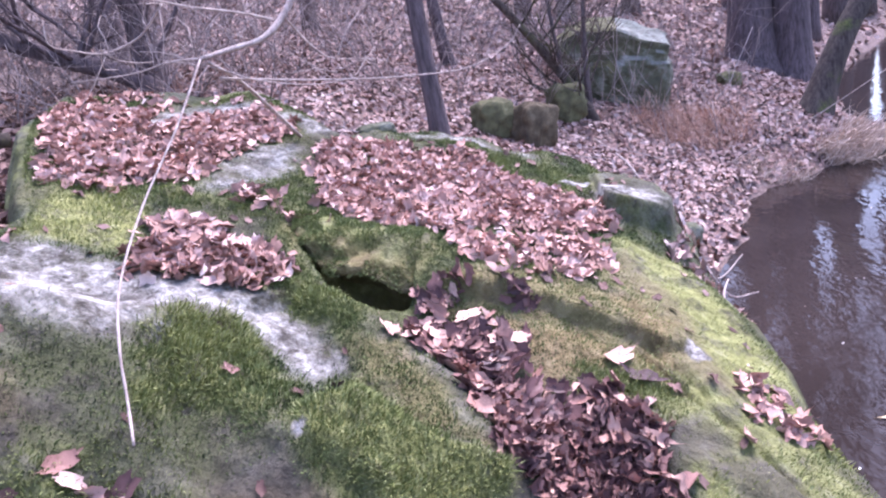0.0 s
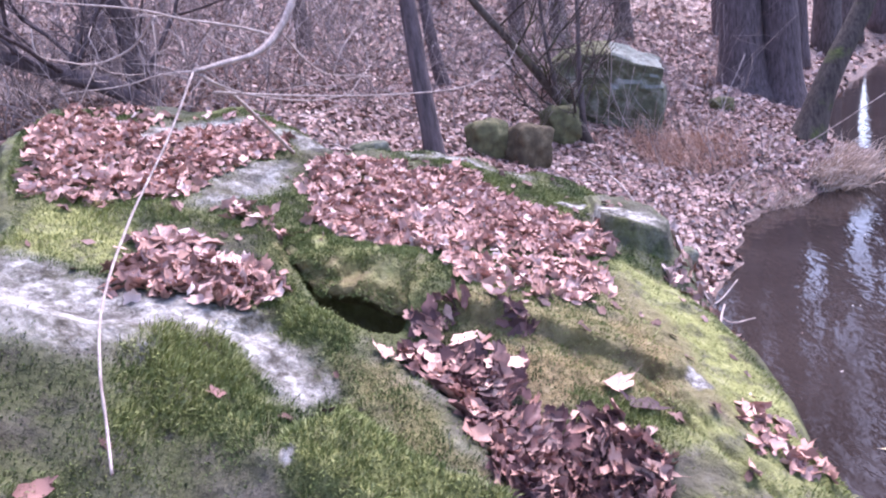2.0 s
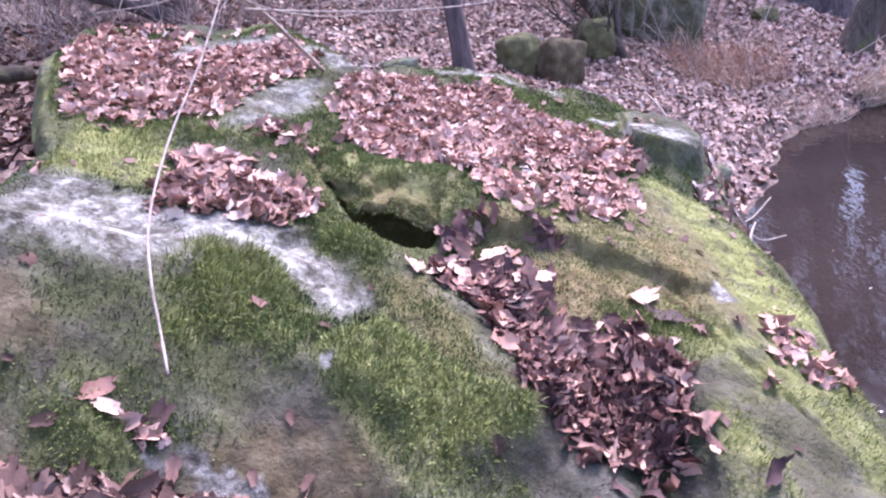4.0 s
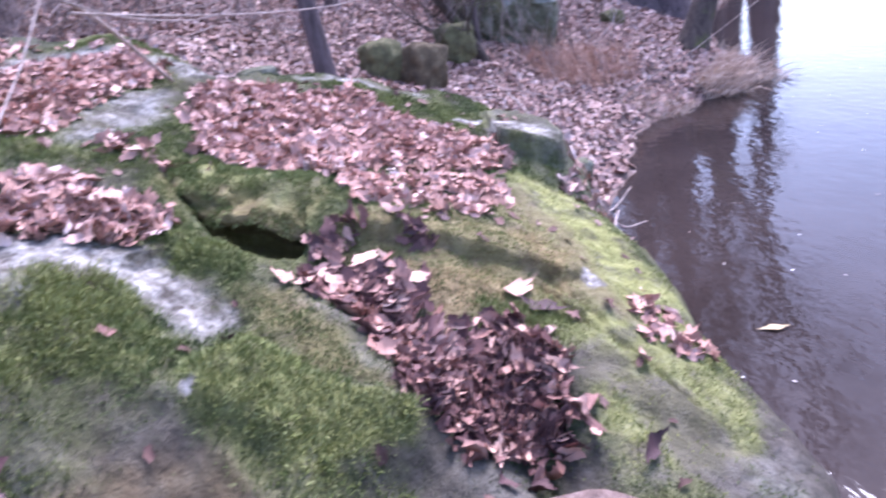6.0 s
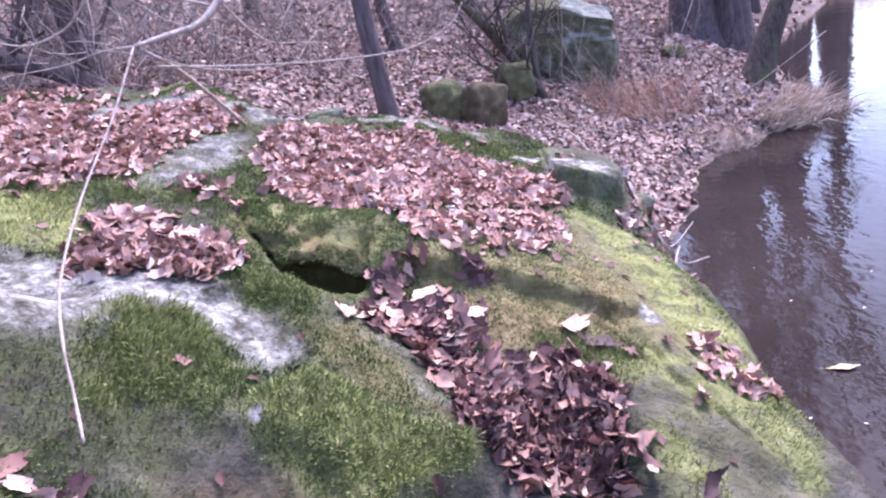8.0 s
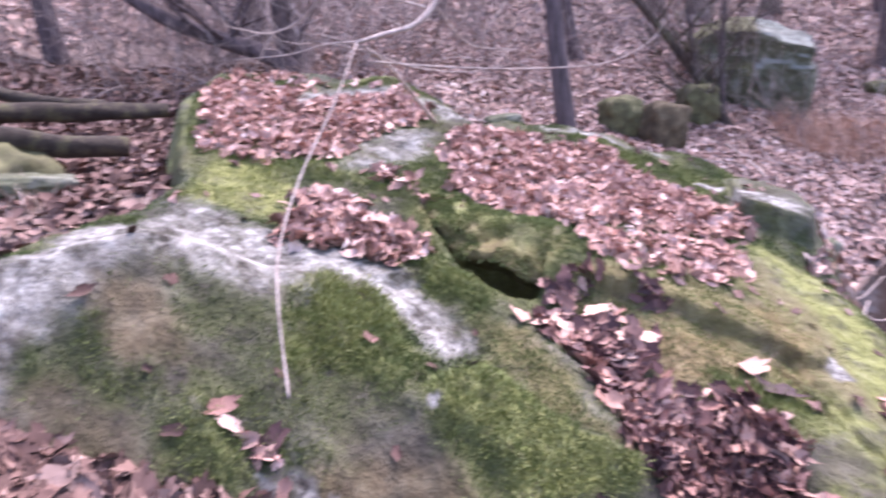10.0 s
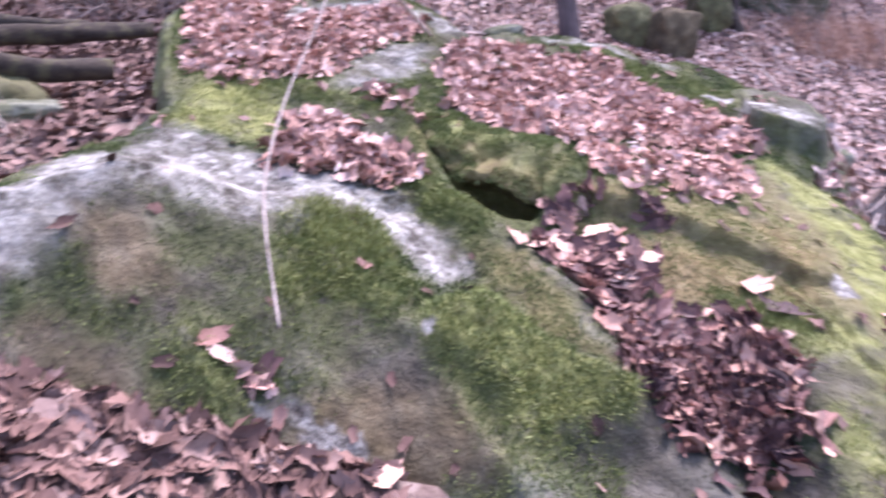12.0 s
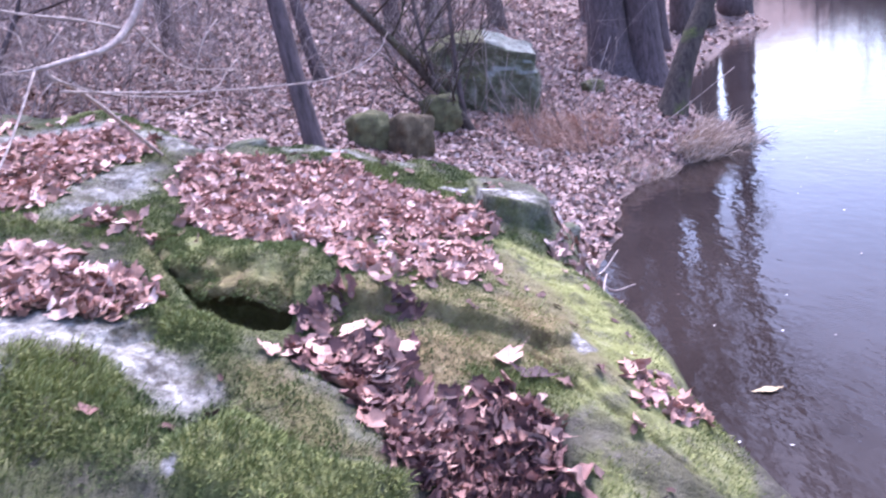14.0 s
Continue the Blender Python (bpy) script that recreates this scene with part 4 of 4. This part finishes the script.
def block_stone(at, size):
    """A fallen block: a mossy hump on one side, a pale slab sloping away on the other, broken sides."""
    bm = bmesh.new()
    bmesh.ops.create_cube(bm, size=1)
    bmesh.ops.bevel(bm, geom=bm.edges[:], offset=0.05, segments=2, affect="EDGES", profile=0.6)
    bmesh.ops.subdivide_edges(bm, edges=[e for e in bm.edges if e.calc_length() > 0.3], cuts=11, use_grid_fill=True)
    for v in bm.verts:
        c = v.co.copy()
        v.co += c.normalized() * (0.12 * noise.noise(c * 1.9) + 0.06 * noise.noise(c * 5) + 0.025 * noise.noise(c * 15))
        if c.z > 0:
            v.co.z -= 0.75 * max(0, c.x + 0.02) * c.z * 2 * 0.62
            v.co.z -= 0.5 * max(0, -0.3 - c.x) * c.z * 2
        v.co.y += 0.12 * c.z
        v.co.x *= 1 - 0.18 * max(0, -c.z)
        v.co = Vector((v.co.x * size[0], v.co.y * size[1], v.co.z * size[2]))
    me = bpy.data.meshes.new("stone")
    bm.to_mesh(me)
    bm.free()
    for m in (BOULDER, LICHENED, BOULDER_GREEN):
        me.materials.append(m)
    for p in me.polygons:
        p.material_index = (1 if p.center.x > 0.02 * size[0] else 2) if p.normal.z > 0.55 else 0
    ob = tagged(new("stone", me), "large angular mossy stone with a pale sloping top, on the bank", "stone", "stones on the slope")
    g = float(ground_z(np.array([at[0]]), np.array([at[1]]))[0])
    ob.matrix_world = pose(at[0], at[1], g + 0.36, 8, 4, -14)


block_stone((2.36, 8.15), (1.16, 0.95, 0.92))
stone("stone", (0.64, 6.12), (0.37, 0.34, 0.36), BOULDER_GREEN, "round moss-grown stone behind the boulder", 20, 0, 0, 0.5, 0.12, 5)
stone("stone", (0.97, 6.02), (0.35, 0.34, 0.40), BOULDER_BROWN, "squarish brown stone behind the boulder", 25, 0, 10, 0.7, 0.12, 8)
stone("stone", (1.47, 6.9), (0.36, 0.34, 0.38), BOULDER_GREEN, "squarish green mossy stone on the bank", 10, 0, 0, 0.65, 0.08, 12)
stone("stone", (1.06, 5.08), (0.2, 0.18, 0.2), BOULDER_GREEN, "small yellow-green mossy stone behind the boulder", 40, 0, 0, 0.5, 0.2, 33)
stone("stone", (1.25, 4.62), (0.5, 0.35, 0.24), BOULDER_GREEN, "low yellow-green stone behind the corner block", 30, 0, 0, 0.4, 0.2, 15)
stone("stone", (-0.35, 5.3), (0.3, 0.24, 0.14), BOULDER, "greyish flat stone among leaves", 15, 0, 0, 0.5, 0.2, 16)
stone("stone", (-3.0, 3.33), (0.7, 0.5, 0.48), BOULDER_GREEN, "rounded stone with yellow-green moss under fallen logs", -35, 0, 15, 0.35, 0.45, 21)
stone("stone", (-3.15, 2.8), (0.38, 0.36, 0.4), BOULDER_GREEN, "mossy stone half sunk in leaves", 10, 0, 0, 0.4, 0.5, 23)
stone("stone", (-2.68, 3.1), (0.44, 0.26, 0.12), BOULDER, "thin grey slab lying in leaves", 35, 0, 12, 0.6, 0.1, 25)
stone("stone", (3.9, 8.6), (0.28, 0.25, 0.26), BOULDER_GREEN, "small dark stone on the bank", 5, 0, 0, 0.5, 0.3, 27)
stone("stone", (1.75, 4.75), (0.3, 0.2, 0.2), BOULDER, "dark wet stone at the water's edge", 5, 0, 0, 0.5, 0.3, 29)


# ---- fallen logs ----
def log(points, r0, r1, label, mat=LOG_BARK):
    me = mesh_of("log", *tube(spline(points, 8), r0, r1, 14, 0.13), mat)
    return tagged(new("log", me), label, "log", "fallen logs")


log([(-2.66, 4.6, 1.42), (-3.11, 4.22, 1.50), (-3.58, 3.71, 1.61), (-4.0, 3.29, 1.72), (-4.8, 2.7, 1.9), (-5.8, 2.0, 2.0)], 0.05, 0.1, "long dark mossy log fallen across the slope")
log([(-2.48, 3.72, 1.28), (-2.73, 3.49, 1.35), (-3.03, 3.27, 1.47), (-3.36, 3.02, 1.55), (-3.56, 2.87, 1.61), (-4.2, 2.45, 1.74), (-5.2, 1.8, 1.8)], 0.055, 0.1, "dark mossy log resting on a stone")
log([(-3.0, 4.42, 1.5), (-3.39, 4.26, 1.60), (-3.75, 4.22, 1.73), (-4.3, 4.22, 1.8), (-5.0, 4.3, 1.75)], 0.045, 0.05, "thin fallen branch across a log")


# ---- trees ----
def tree(base, tops, r0, r1, mat, label, crown=8, reach=1.6, flare=0.05, start=0.35, depth=2, sink=0.15, thick=0.35):
    """A bare tree: a tapered trunk along the given line and a crown of bare limbs."""
    g = float(ground_z(np.array([base[0]]), np.array([base[1]]))[0])
    line = spline([(base[0], base[1], g - sink)] + [(base[0] + dx, base[1] + dy, g + dz) for dx, dy, dz in tops], 7)
    thing = tagged(new("tree", None), label, "tree", "bare trees")
    thing.location = (base[0], base[1], g)
    o = np.array(thing.location)
    part("trunk", mesh_of("trunk", *(lambda v, f: (v - o, f))(*tube(line, r0, r1, 14, 0.07, flare)), mat), thing)
    out = []
    for _ in range(crown):
        s = start + (0.98 - start) * rng.rand()
        k = int(s * (len(line) - 1))
        a = rng.rand() * 6.28
        limbs(line[k], (math.cos(a), math.sin(a), 0.5 + 0.5 * rng.rand()), reach * (0.6 + 0.7 * rng.rand()), (r0 + (r1 - r0) * s) * thick, depth, out)
    if out:
        v, f = bundle(out)
        part("crown", mesh_of("crown", v - o, f, mat), thing)
    return thing


tree((0.14, 5.5), [(-0.02, 0, 0.6), (-0.06, 0.1, 1.6), (-0.3, 0.3, 3.5), (-0.2, 0.5, 6.5)], 0.085, 0.03, BARK_DARK, "slender dark tree behind the mossy boulder", 9, 1.5, 0.03, 0.4)
tree((0.45, 8.0), [(-0.1, 0, 0.8), (-0.15, 0.1, 2.2), (-0.5, 0.3, 6)], 0.08, 0.03, BARK_DARK, "thin dark tree on the hillside", 9, 1.4, 0.03)
tree((4.36, 7.6), [(0.35, 0.08, 0.62), (0.85, 0.2, 1.4), (1.6, 0.4, 3.0), (2.6, 0.6, 6.0), (3.2, 0.9, 9.5)], 0.14, 0.05, BARK_MOSS, "leaning mossy tree at the water's edge", 24, 3.4, 0.1, 0.55, 2, 0.15, 0.25)
tree((5.65, 11.6), [(0.0, 0, 1.2), (0.05, 0.1, 4), (0.3, 0.3, 11)], 0.42, 0.14, BARK_DARK, "thick dark trunk of a double-stemmed tree", 14, 2.6, 0.2, 0.58, 2, 0.15, 0.25)
tree((6.22, 11.45), [(0.0, 0, 1.2), (0.05, 0.1, 4), (0.6, 0.1, 10)], 0.40, 0.13, BARK_DARK, "second thick stem of a double tree", 12, 2.4, 0.15, 0.58, 2, 0.15, 0.25)
tree((-2.0, 6.1), [(-0.35, -0.04, 0.2), (-0.85, -0.15, 0.45), (-1.3, -0.3, 0.75), (-2.2, -0.4, 1.6)], 0.10, 0.04, BARK_DARK, "dark crooked trunk leaning low over the slope", 10, 1.0, 0.04, 0.2)
tree((-2.23, 6.45), [(-0.05, 0, 0.3), (-0.08, 0, 0.65), (-0.1, -0.05, 1.0), (-0.12, 0.1, 2.2), (-0.3, 0.2, 6)], 0.15, 0.05, BARK_DARK, "dark tree with a flared foot behind the boulder", 16, 1.2, 0.16, 0.12, 2, 0.15, 0.14)
tree((-3.4, 8.5), [(0.05, 0, 1.2), (0.1, 0.1, 3), (0.0, 0.3, 8)], 0.17, 0.06, BARK_DARK, "dark upright tree on the upper slope", 10, 2.0, 0.08)
tree((1.82, 6.95), [(-0.11, 0.0, 0.13), (-0.26, 0.02, 0.42), (-0.46, -0.02, 0.72), (-0.71, -0.07, 1.08), (-1.0, -0.15, 1.45), (-1.33, -0.25, 1.9)], 0.06, 0.03, BARK_MOSS, "bent bush stem with twiggy shoots beside a large stone", 12, 1.0, 0.03, 0.15)
tree((1.75, 7.0), [(-0.02, 0, 0.5), (0.05, 0.1, 1.4), (0.2, 0.2, 3.2)], 0.035, 0.012, BARK, "upright grey shoot of a bush", 10, 0.9, 0.02, 0.15)
tree((1.6, 7.1), [(-0.1, 0, 0.5), (-0.15, 0.1, 1.4), (-0.1, 0.2, 2.8)], 0.03, 0.01, BARK, "upright grey shoot of a bush", 10, 0.8, 0.02, 0.15)
for k, (bx, by, h, r) in enumerate([(-1.2, 9.5, 8, 0.1), (-5.2, 7.2, 8, 0.12), (-6.4, 4.6, 9, 0.14), (2.6, 11.5, 9, 0.13), (4.2, 13.2, 10, 0.16), (0.9, 12.5, 9, 0.12), (-2.6, 12.5, 10, 0.15),
                                    (8.9, 15.8, 15, 0.32), (10.8, 17.6, 16, 0.36), (7.6, 16.5, 12, 0.2), (13.2, 20.4, 18, 0.42), (15.2, 21.8, 18, 0.45), (17.4, 24.2, 17, 0.36), (5.2, 17, 11, 0.2), (12, 23, 12, 0.2)]):
    lean = 0.6 * (rng.rand(2) - 0.5)
    tree((bx, by), [(lean[0] * 0.3, lean[1] * 0.3, h * 0.2), (lean[0], lean[1], h * 0.5), (lean[0] * 2, lean[1] * 2, h)], r, r * 0.3, BARK_DARK if k % 2 else BARK,
         "bare forest tree standing on the wooded slope", 12, 2.0, 0.05, 0.55)


# far woods: trunks and limbs, one joined mass
def woods(count, place, h0, h1):
    out = []
    while len(out) < count * 6:
        bx, by = place()
        if inside(SHORE, np.array([bx]), np.array([by]))[0] < 0.6:
            continue
        g, h = float(ground_z(np.array([bx]), np.array([by]))[0]), h0 + (h1 - h0) * rng.rand()
        lean = 0.12 * h * (rng.rand(2) - 0.5)
        line = [(bx, by, g - 0.2), (bx + lean[0] * 0.4, by + lean[1] * 0.4, g + 0.4 * h), (bx + lean[0], by + lean[1], g + h)]
        out.append(tube(spline(line, 3), 0.011 * h + 0.02, 0.02, 5))
        for _ in range(5):
            s = 0.35 + 0.6 * rng.rand()
            a = rng.rand() * 6.28
            limbs((bx + lean[0] * s, by + lean[1] * s, g + h * s), (math.cos(a), math.sin(a), 0.8), 0.28 * h, 0.012 * h * (1 - s) + 0.01, 1, out)
    return bundle(out)


v, f = woods(55, lambda: (-14 + 19 * rng.rand(), 10 + 24 * rng.rand()), 6, 13)
tagged(new("woods", mesh_of("woods", v, f, BARK_DARK)), "dense bare winter wood climbing the hillside", "woods", kind="stuff")
v, f = woods(330, lambda: (41 + 22 * rng.rand(), -20 + 75 * rng.rand()), 8, 13.5)
tagged(new("woods", mesh_of("woods", v, f, BARK)), "distant bare wood across the lake", "woods", kind="stuff")
# unseen blades, added so the lake mirrors dark growth instead of bright sky
x, y = scatter(42000, 43, 62, 2, 60)
k = inside(SHORE, x, y) > 0.5
x, y = x[k], y[k]
way = np.stack([0.5 * (rng.rand(len(x)) - 0.5), 0.5 * (rng.rand(len(x)) - 0.5), np.ones(len(x))], 1)
v, f = blades(x, y, ground_z(x, y) - 0.1, way / np.linalg.norm(way, axis=1)[:, None], 2.0 + 4.5 * rng.rand(len(x)), 0.05)
tagged(new("thicket", mesh_of("thicket", v, f, BARK)), "unseen bare thicket added on the far shore to darken the mirrored sky", "thicket", kind="stuff")
v, f = woods(60, lambda: (-18 + 12 * rng.rand(), -4 + 16 * rng.rand()), 6, 12)
tagged(new("woods", mesh_of("woods", v, f, BARK_DARK)), "bare wood on the upper slope", "woods", kind="stuff")


# brushwood: thin bare shoots
def brush(count, x0, x1, y0, y1, tall, r, label):
    out = []
    for bx, by in zip(*scatter(count, x0, x1, y0, y1)):
        if inside(SHORE, np.array([bx]), np.array([by]))[0] < 0.3:
            continue
        g = float(ground_z(np.array([bx]), np.array([by]))[0])
        way = np.array([(rng.rand() - 0.5) * 1.6, (rng.rand() - 0.5) * 1.2, 0.9])
        limbs((bx, by, g - 0.03), way / np.linalg.norm(way), tall * (0.5 + rng.rand()), r * (0.6 + 0.8 * rng.rand()), 1, out, 0.35, 0.02)
    tagged(new("brushwood", mesh_of("brushwood", *bundle(out), BRUSH)), label, "brushwood", kind="stuff")


brush(420, -5.5, 0.2, 6.0, 9.0, 1.2, 0.0045, "tangle of thin bare shoots behind the boulder")
brush(120, 0.3, 3.6, 6.3, 10, 1.0, 0.005, "bare twiggy shoots round the large stone")
brush(240, -9, 3.6, 9.5, 16, 1.5, 0.01, "bare undergrowth on the hillside")
brush(150, 0, 4.2, 9.0, 15, 1.4, 0.006, "thin bare saplings on the hillside")
brush(60, -8, -4.2, 2.5, 8, 1.2, 0.008, "bare undergrowth on the upper slope")
brush(90, -3.8, -1.0, 5.1, 6.4, 0.8, 0.006, "thin bare shoots at the foot of a crooked trunk")
brush(70, 1.25, 2.3, 3.5, 5.2, 0.35, 0.0035, "small dead twigs at the water's edge")


# ---- branch hanging over the boulder ----
branch = tagged(new("overhanging_branch", None), "pale bare branch hanging over the boulder", "branch")
branch.location = (-0.85, 2.97, 1.67)
o = np.array(branch.location)
limb = None
for name, line, r0, r1 in (
        ("hanging_stem", [(-0.85, 2.97, 1.67), (-0.92, 2.69, 1.44), (-1.007, 2.38, 1.212), (-1.008, 2.05, 1.04), (-0.957, 1.825, 0.92), (-0.925, 1.713, 0.806), (-0.877, 1.58, 0.73)], 0.0045, 0.0042),
        ("limb", [(-0.85, 2.97, 1.67), (-0.75, 3.10, 1.69), (-0.62, 3.23, 1.72), (-0.52, 3.34, 1.82), (-0.44, 3.44, 1.98), (-0.36, 3.61, 2.29), (-0.2, 3.9, 2.9), (0.0, 4.6, 4.0), (-0.05, 5.7, 4.6)], 0.0095, 0.03),
        ("prop_stem", [(-0.83, 3.0, 1.65), (-0.80, 3.30, 1.56), (-0.77, 3.61, 1.42), (-0.70, 4.01, 1.18)], 0.008, 0.011),
        ("long_twig", [(-0.82, 3.08, 1.58), (-0.64, 3.33, 1.53), (-0.36, 3.57, 1.47), (-0.03, 3.79, 1.42), (0.32, 3.97, 1.40), (0.58, 4.14, 1.48), (0.68, 4.23, 1.58)], 0.007, 0.002),
        ("twig", [(-0.82, 3.03, 1.63), (-0.69, 3.22, 1.54), (-0.46, 3.46, 1.47), (-0.25, 3.58, 1.47)], 0.005, 0.002),
        ("twig", [(-0.53, 3.34, 1.79), (-0.46, 3.46, 1.66), (-0.38, 3.57, 1.58), (-0.18, 3.69, 1.54)], 0.006, 0.003),
        ("twig", [(-0.36, 3.58, 1.57), (-0.29, 3.58, 1.69), (-0.21, 3.68, 1.78)], 0.004, 0.002),
        ("twig", [(-0.54, 3.34, 1.77), (-0.68, 3.21, 1.83), (-0.86, 3.06, 1.88), (-1.0, 2.91, 1.93), (-1.3, 2.75, 1.99)], 0.007, 0.003),
        ("twig", [(-0.95, 2.98, 1.9), (-1.1, 3.06, 1.80), (-1.25, 3.04, 1.76), (-1.31, 2.91, 1.78), (-1.34, 2.78, 1.81), (-1.33, 2.77, 1.90)], 0.005, 0.002),
        ("twig", [(-0.84, 2.97, 1.67), (-1.0, 3.05, 1.68), (-1.2, 3.1, 1.66), (-1.5, 3.2, 1.67)], 0.005, 0.002),
        ("twig", [(-0.6, 3.36, 1.52), (-0.6, 3.4, 1.45), (-0.57, 3.42, 1.38)], 0.003, 0.002),
        ("twig", [(-0.1, 3.75, 1.43), (-0.07, 3.78, 1.37), (-0.02, 3.8, 1.32)], 0.003, 0.002)):
    v, f = tube(spline(line, 5), r0, r1, 6, 0.12)
    made = part(name, mesh_of(name, v - o, f, TWIG), limb if name.endswith("twig") else branch)
    limb = made if name == "limb" else limb
out = []
for _ in range(26):
    a = np.array([(-0.85, 2.97, 1.67), (-0.62, 3.23, 1.72), (-1.0, 2.95, 1.9), (-0.36, 3.57, 1.47), (-1.25, 3.04, 1.76)][rng.randint(0, 5)])
    limbs(a + 0.1 * (rng.rand(3) - 0.5), (rng.rand() - 0.6, rng.rand() - 0.2, 0.5 * (rng.rand() - 0.4)), 0.35 * (0.4 + rng.rand()), 0.0028, 0, out, 0.4, 0.0)
v, f = bundle(out)
tagged(part("spray", mesh_of("spray", v - o, f, TWIG), branch), kind="stuff")


# ---- dry grass on the bank ----
def grass(cx, cy, rx, ry, count, tall, mat, label, fall=(0.3, -0.2), wide=0.0032):
    count = int(count * 0.9)
    a, q = rng.rand(count) * 6.28, np.sqrt(rng.rand(count))
    x, y = cx + rx * q * np.cos(a), cy + ry * q * np.sin(a)
    z = ground_z(x, y)
    way = np.stack([fall[0] + 1.2 * (rng.rand(count) - 0.5), fall[1] + 1.2 * (rng.rand(count) - 0.5), 0.3 + 0.7 * rng.rand(count)], 1)
    way /= np.linalg.norm(way, axis=1)[:, None]
    v, f = blades(x, y, z - 0.01, way, tall * (0.5 + rng.rand(count)), wide)
    tagged(new("grass_tuft", mesh_of("grass_tuft", v, f, mat)), label, "grass", "dry grass tufts", "stuff")


grass(2.9, 7.25, 0.62, 0.42, 1100, 0.34, STRAW_RED, "rusty dry grass tuft in front of a large stone", (-0.3, -0.2))
grass(4.25, 6.85, 0.28, 0.18, 480, 0.30, STRAW, "pale dry grass hanging over the bank edge", (0.25, -0.6), 0.0048)
grass(4.75, 7.1, 0.4, 0.3, 450, 0.28, STRAW, "pale dry grass by the leaning tree", (0.4, -0.4), 0.0048)
grass(3.4, 6.55, 0.4, 0.2, 500, 0.13, STRAW, "thin dry grass on the bank", (0.0, -0.5))
grass(-2.5, 6.0, 1.0, 0.5, 400, 0.2, STRAW_RED, "sparse dry grass on the slope", (0, -0.3))
grass(-2.75, 2.9, 0.3, 0.2, 120, 0.16, STRAW, "wispy dry grass beside stones", (0, -0.2))

# ---- things on the water ----
x, y = scatter(300, 1.4, 9, 1.0, 9)
k = (inside(SHORE, x, y) < -0.05) & (rock_top(x, y) < WATER)
x, y = x[k], y[k]
v, f = strewn(x, y, np.full(len(x), WATER + 0.006), np.tile([0, 0, 1.0], (len(x), 1)), 0.009, 0.05, 0.1)
tagged(new("flotsam", mesh_of("flotsam", v, f, FOAM)), "specks of leaf and foam drifting on the lake", "flotsam", kind="stuff")
float_leaf = new("floating_leaf", mesh_of("floating_leaf", LEAVES[2][0], LEAVES[2][1], LEAF_YELLOW))
float_leaf.matrix_world = Matrix.Translation((1.85, 2.55, WATER + 0.012)) @ pose(0, 0, 0, 0, 0, -20) @ Matrix.Diagonal((0.07, 0.06, 0.05, 1))
tagged(float_leaf, "pale leaf floating on dark water", "leaf")
feather = new("feather", mesh_of("feather", *blades(np.zeros(1), np.zeros(1), np.zeros(1), np.array([[0.1, 0.2, 0.97]]), 0.085, 0.007), FOAM))
fz = float(surface(np.array([-0.06]), np.array([1.93]))[0])
feather.location = (-0.06, 1.93, fz - 0.005)
tagged(feather, "small white feather stuck in moss", "feather")


# ---- sticks ----
def stick(points, r, label, ground=True):
    p = np.array(points, float)
    if ground:
        p[:, 2] += surface(p[:, 0], p[:, 1])
    tagged(new("stick", mesh_of("stick", *tube(spline(p, 5), r, r * 0.5, 6, 0.12), TWIG)), label, "stick", "fallen sticks")


stick([(1.66, 6.35, 0.02), (1.72, 5.9, 0.05), (1.78, 5.5, 0.04), (1.95, 5.15, 0.02)], 0.012, "thin dead branch lying on the bank")
stick([(1.55, 3.62, 0.0), (1.62, 3.75, 0.12), (1.72, 3.92, 0.2)], 0.009, "pale dead stick at the foot of the boulder")
stick([(1.5, 3.8, 0.0), (1.68, 3.82, 0.1), (1.9, 3.9, 0.16)], 0.007, "pale dead stick at the foot of the boulder")
stick([(1.6, 4.1, 0.01), (1.85, 4.35, 0.05), (2.2, 4.75, 0.04)], 0.008, "dead twig lying at the water's edge")
stick([(2.93, 6.65, -0.12), (3.23, 6.33, 0.13), (3.47, 6.0, 0.35), (3.88, 5.58, 0.75)], 0.007, "long thin twig arching over the bank", False)
stick([(-1.0, 5.4, 0.02), (-0.5, 5.2, 0.06), (0.0, 5.15, 0.03)], 0.009, "dead stick lying in leaves behind the boulder")
stick([(-2.1, 1.75, 0.02), (-2.25, 1.5, 0.10), (-2.3, 1.2, 0.04)], 0.004, "thin dry stem beside the boulder's end")
stick([(-2.2, 1.45, 0.03), (-1.98, 1.3, 0.05), (-1.8, 1.22, 0.04)], 0.003, "thin dry stem across the leaves")
for _ in range(40):
    sx, sy = -4 + 9 * rng.rand(), 5.2 + 3.8 * rng.rand()
    if inside(SHORE, np.array([sx]), np.array([sy]))[0] < 0.4:
        continue
    a, L = rng.rand() * 6.28, 0.25 + 0.5 * rng.rand()
    stick([(sx, sy, 0.02), (sx + 0.5 * L * math.cos(a), sy + 0.5 * L * math.sin(a), 0.05), (sx + L * math.cos(a + 0.2), sy + L * math.sin(a + 0.2), 0.02)], 0.004 + 0.005 * rng.rand(), "small dead stick lying on leaf litter")
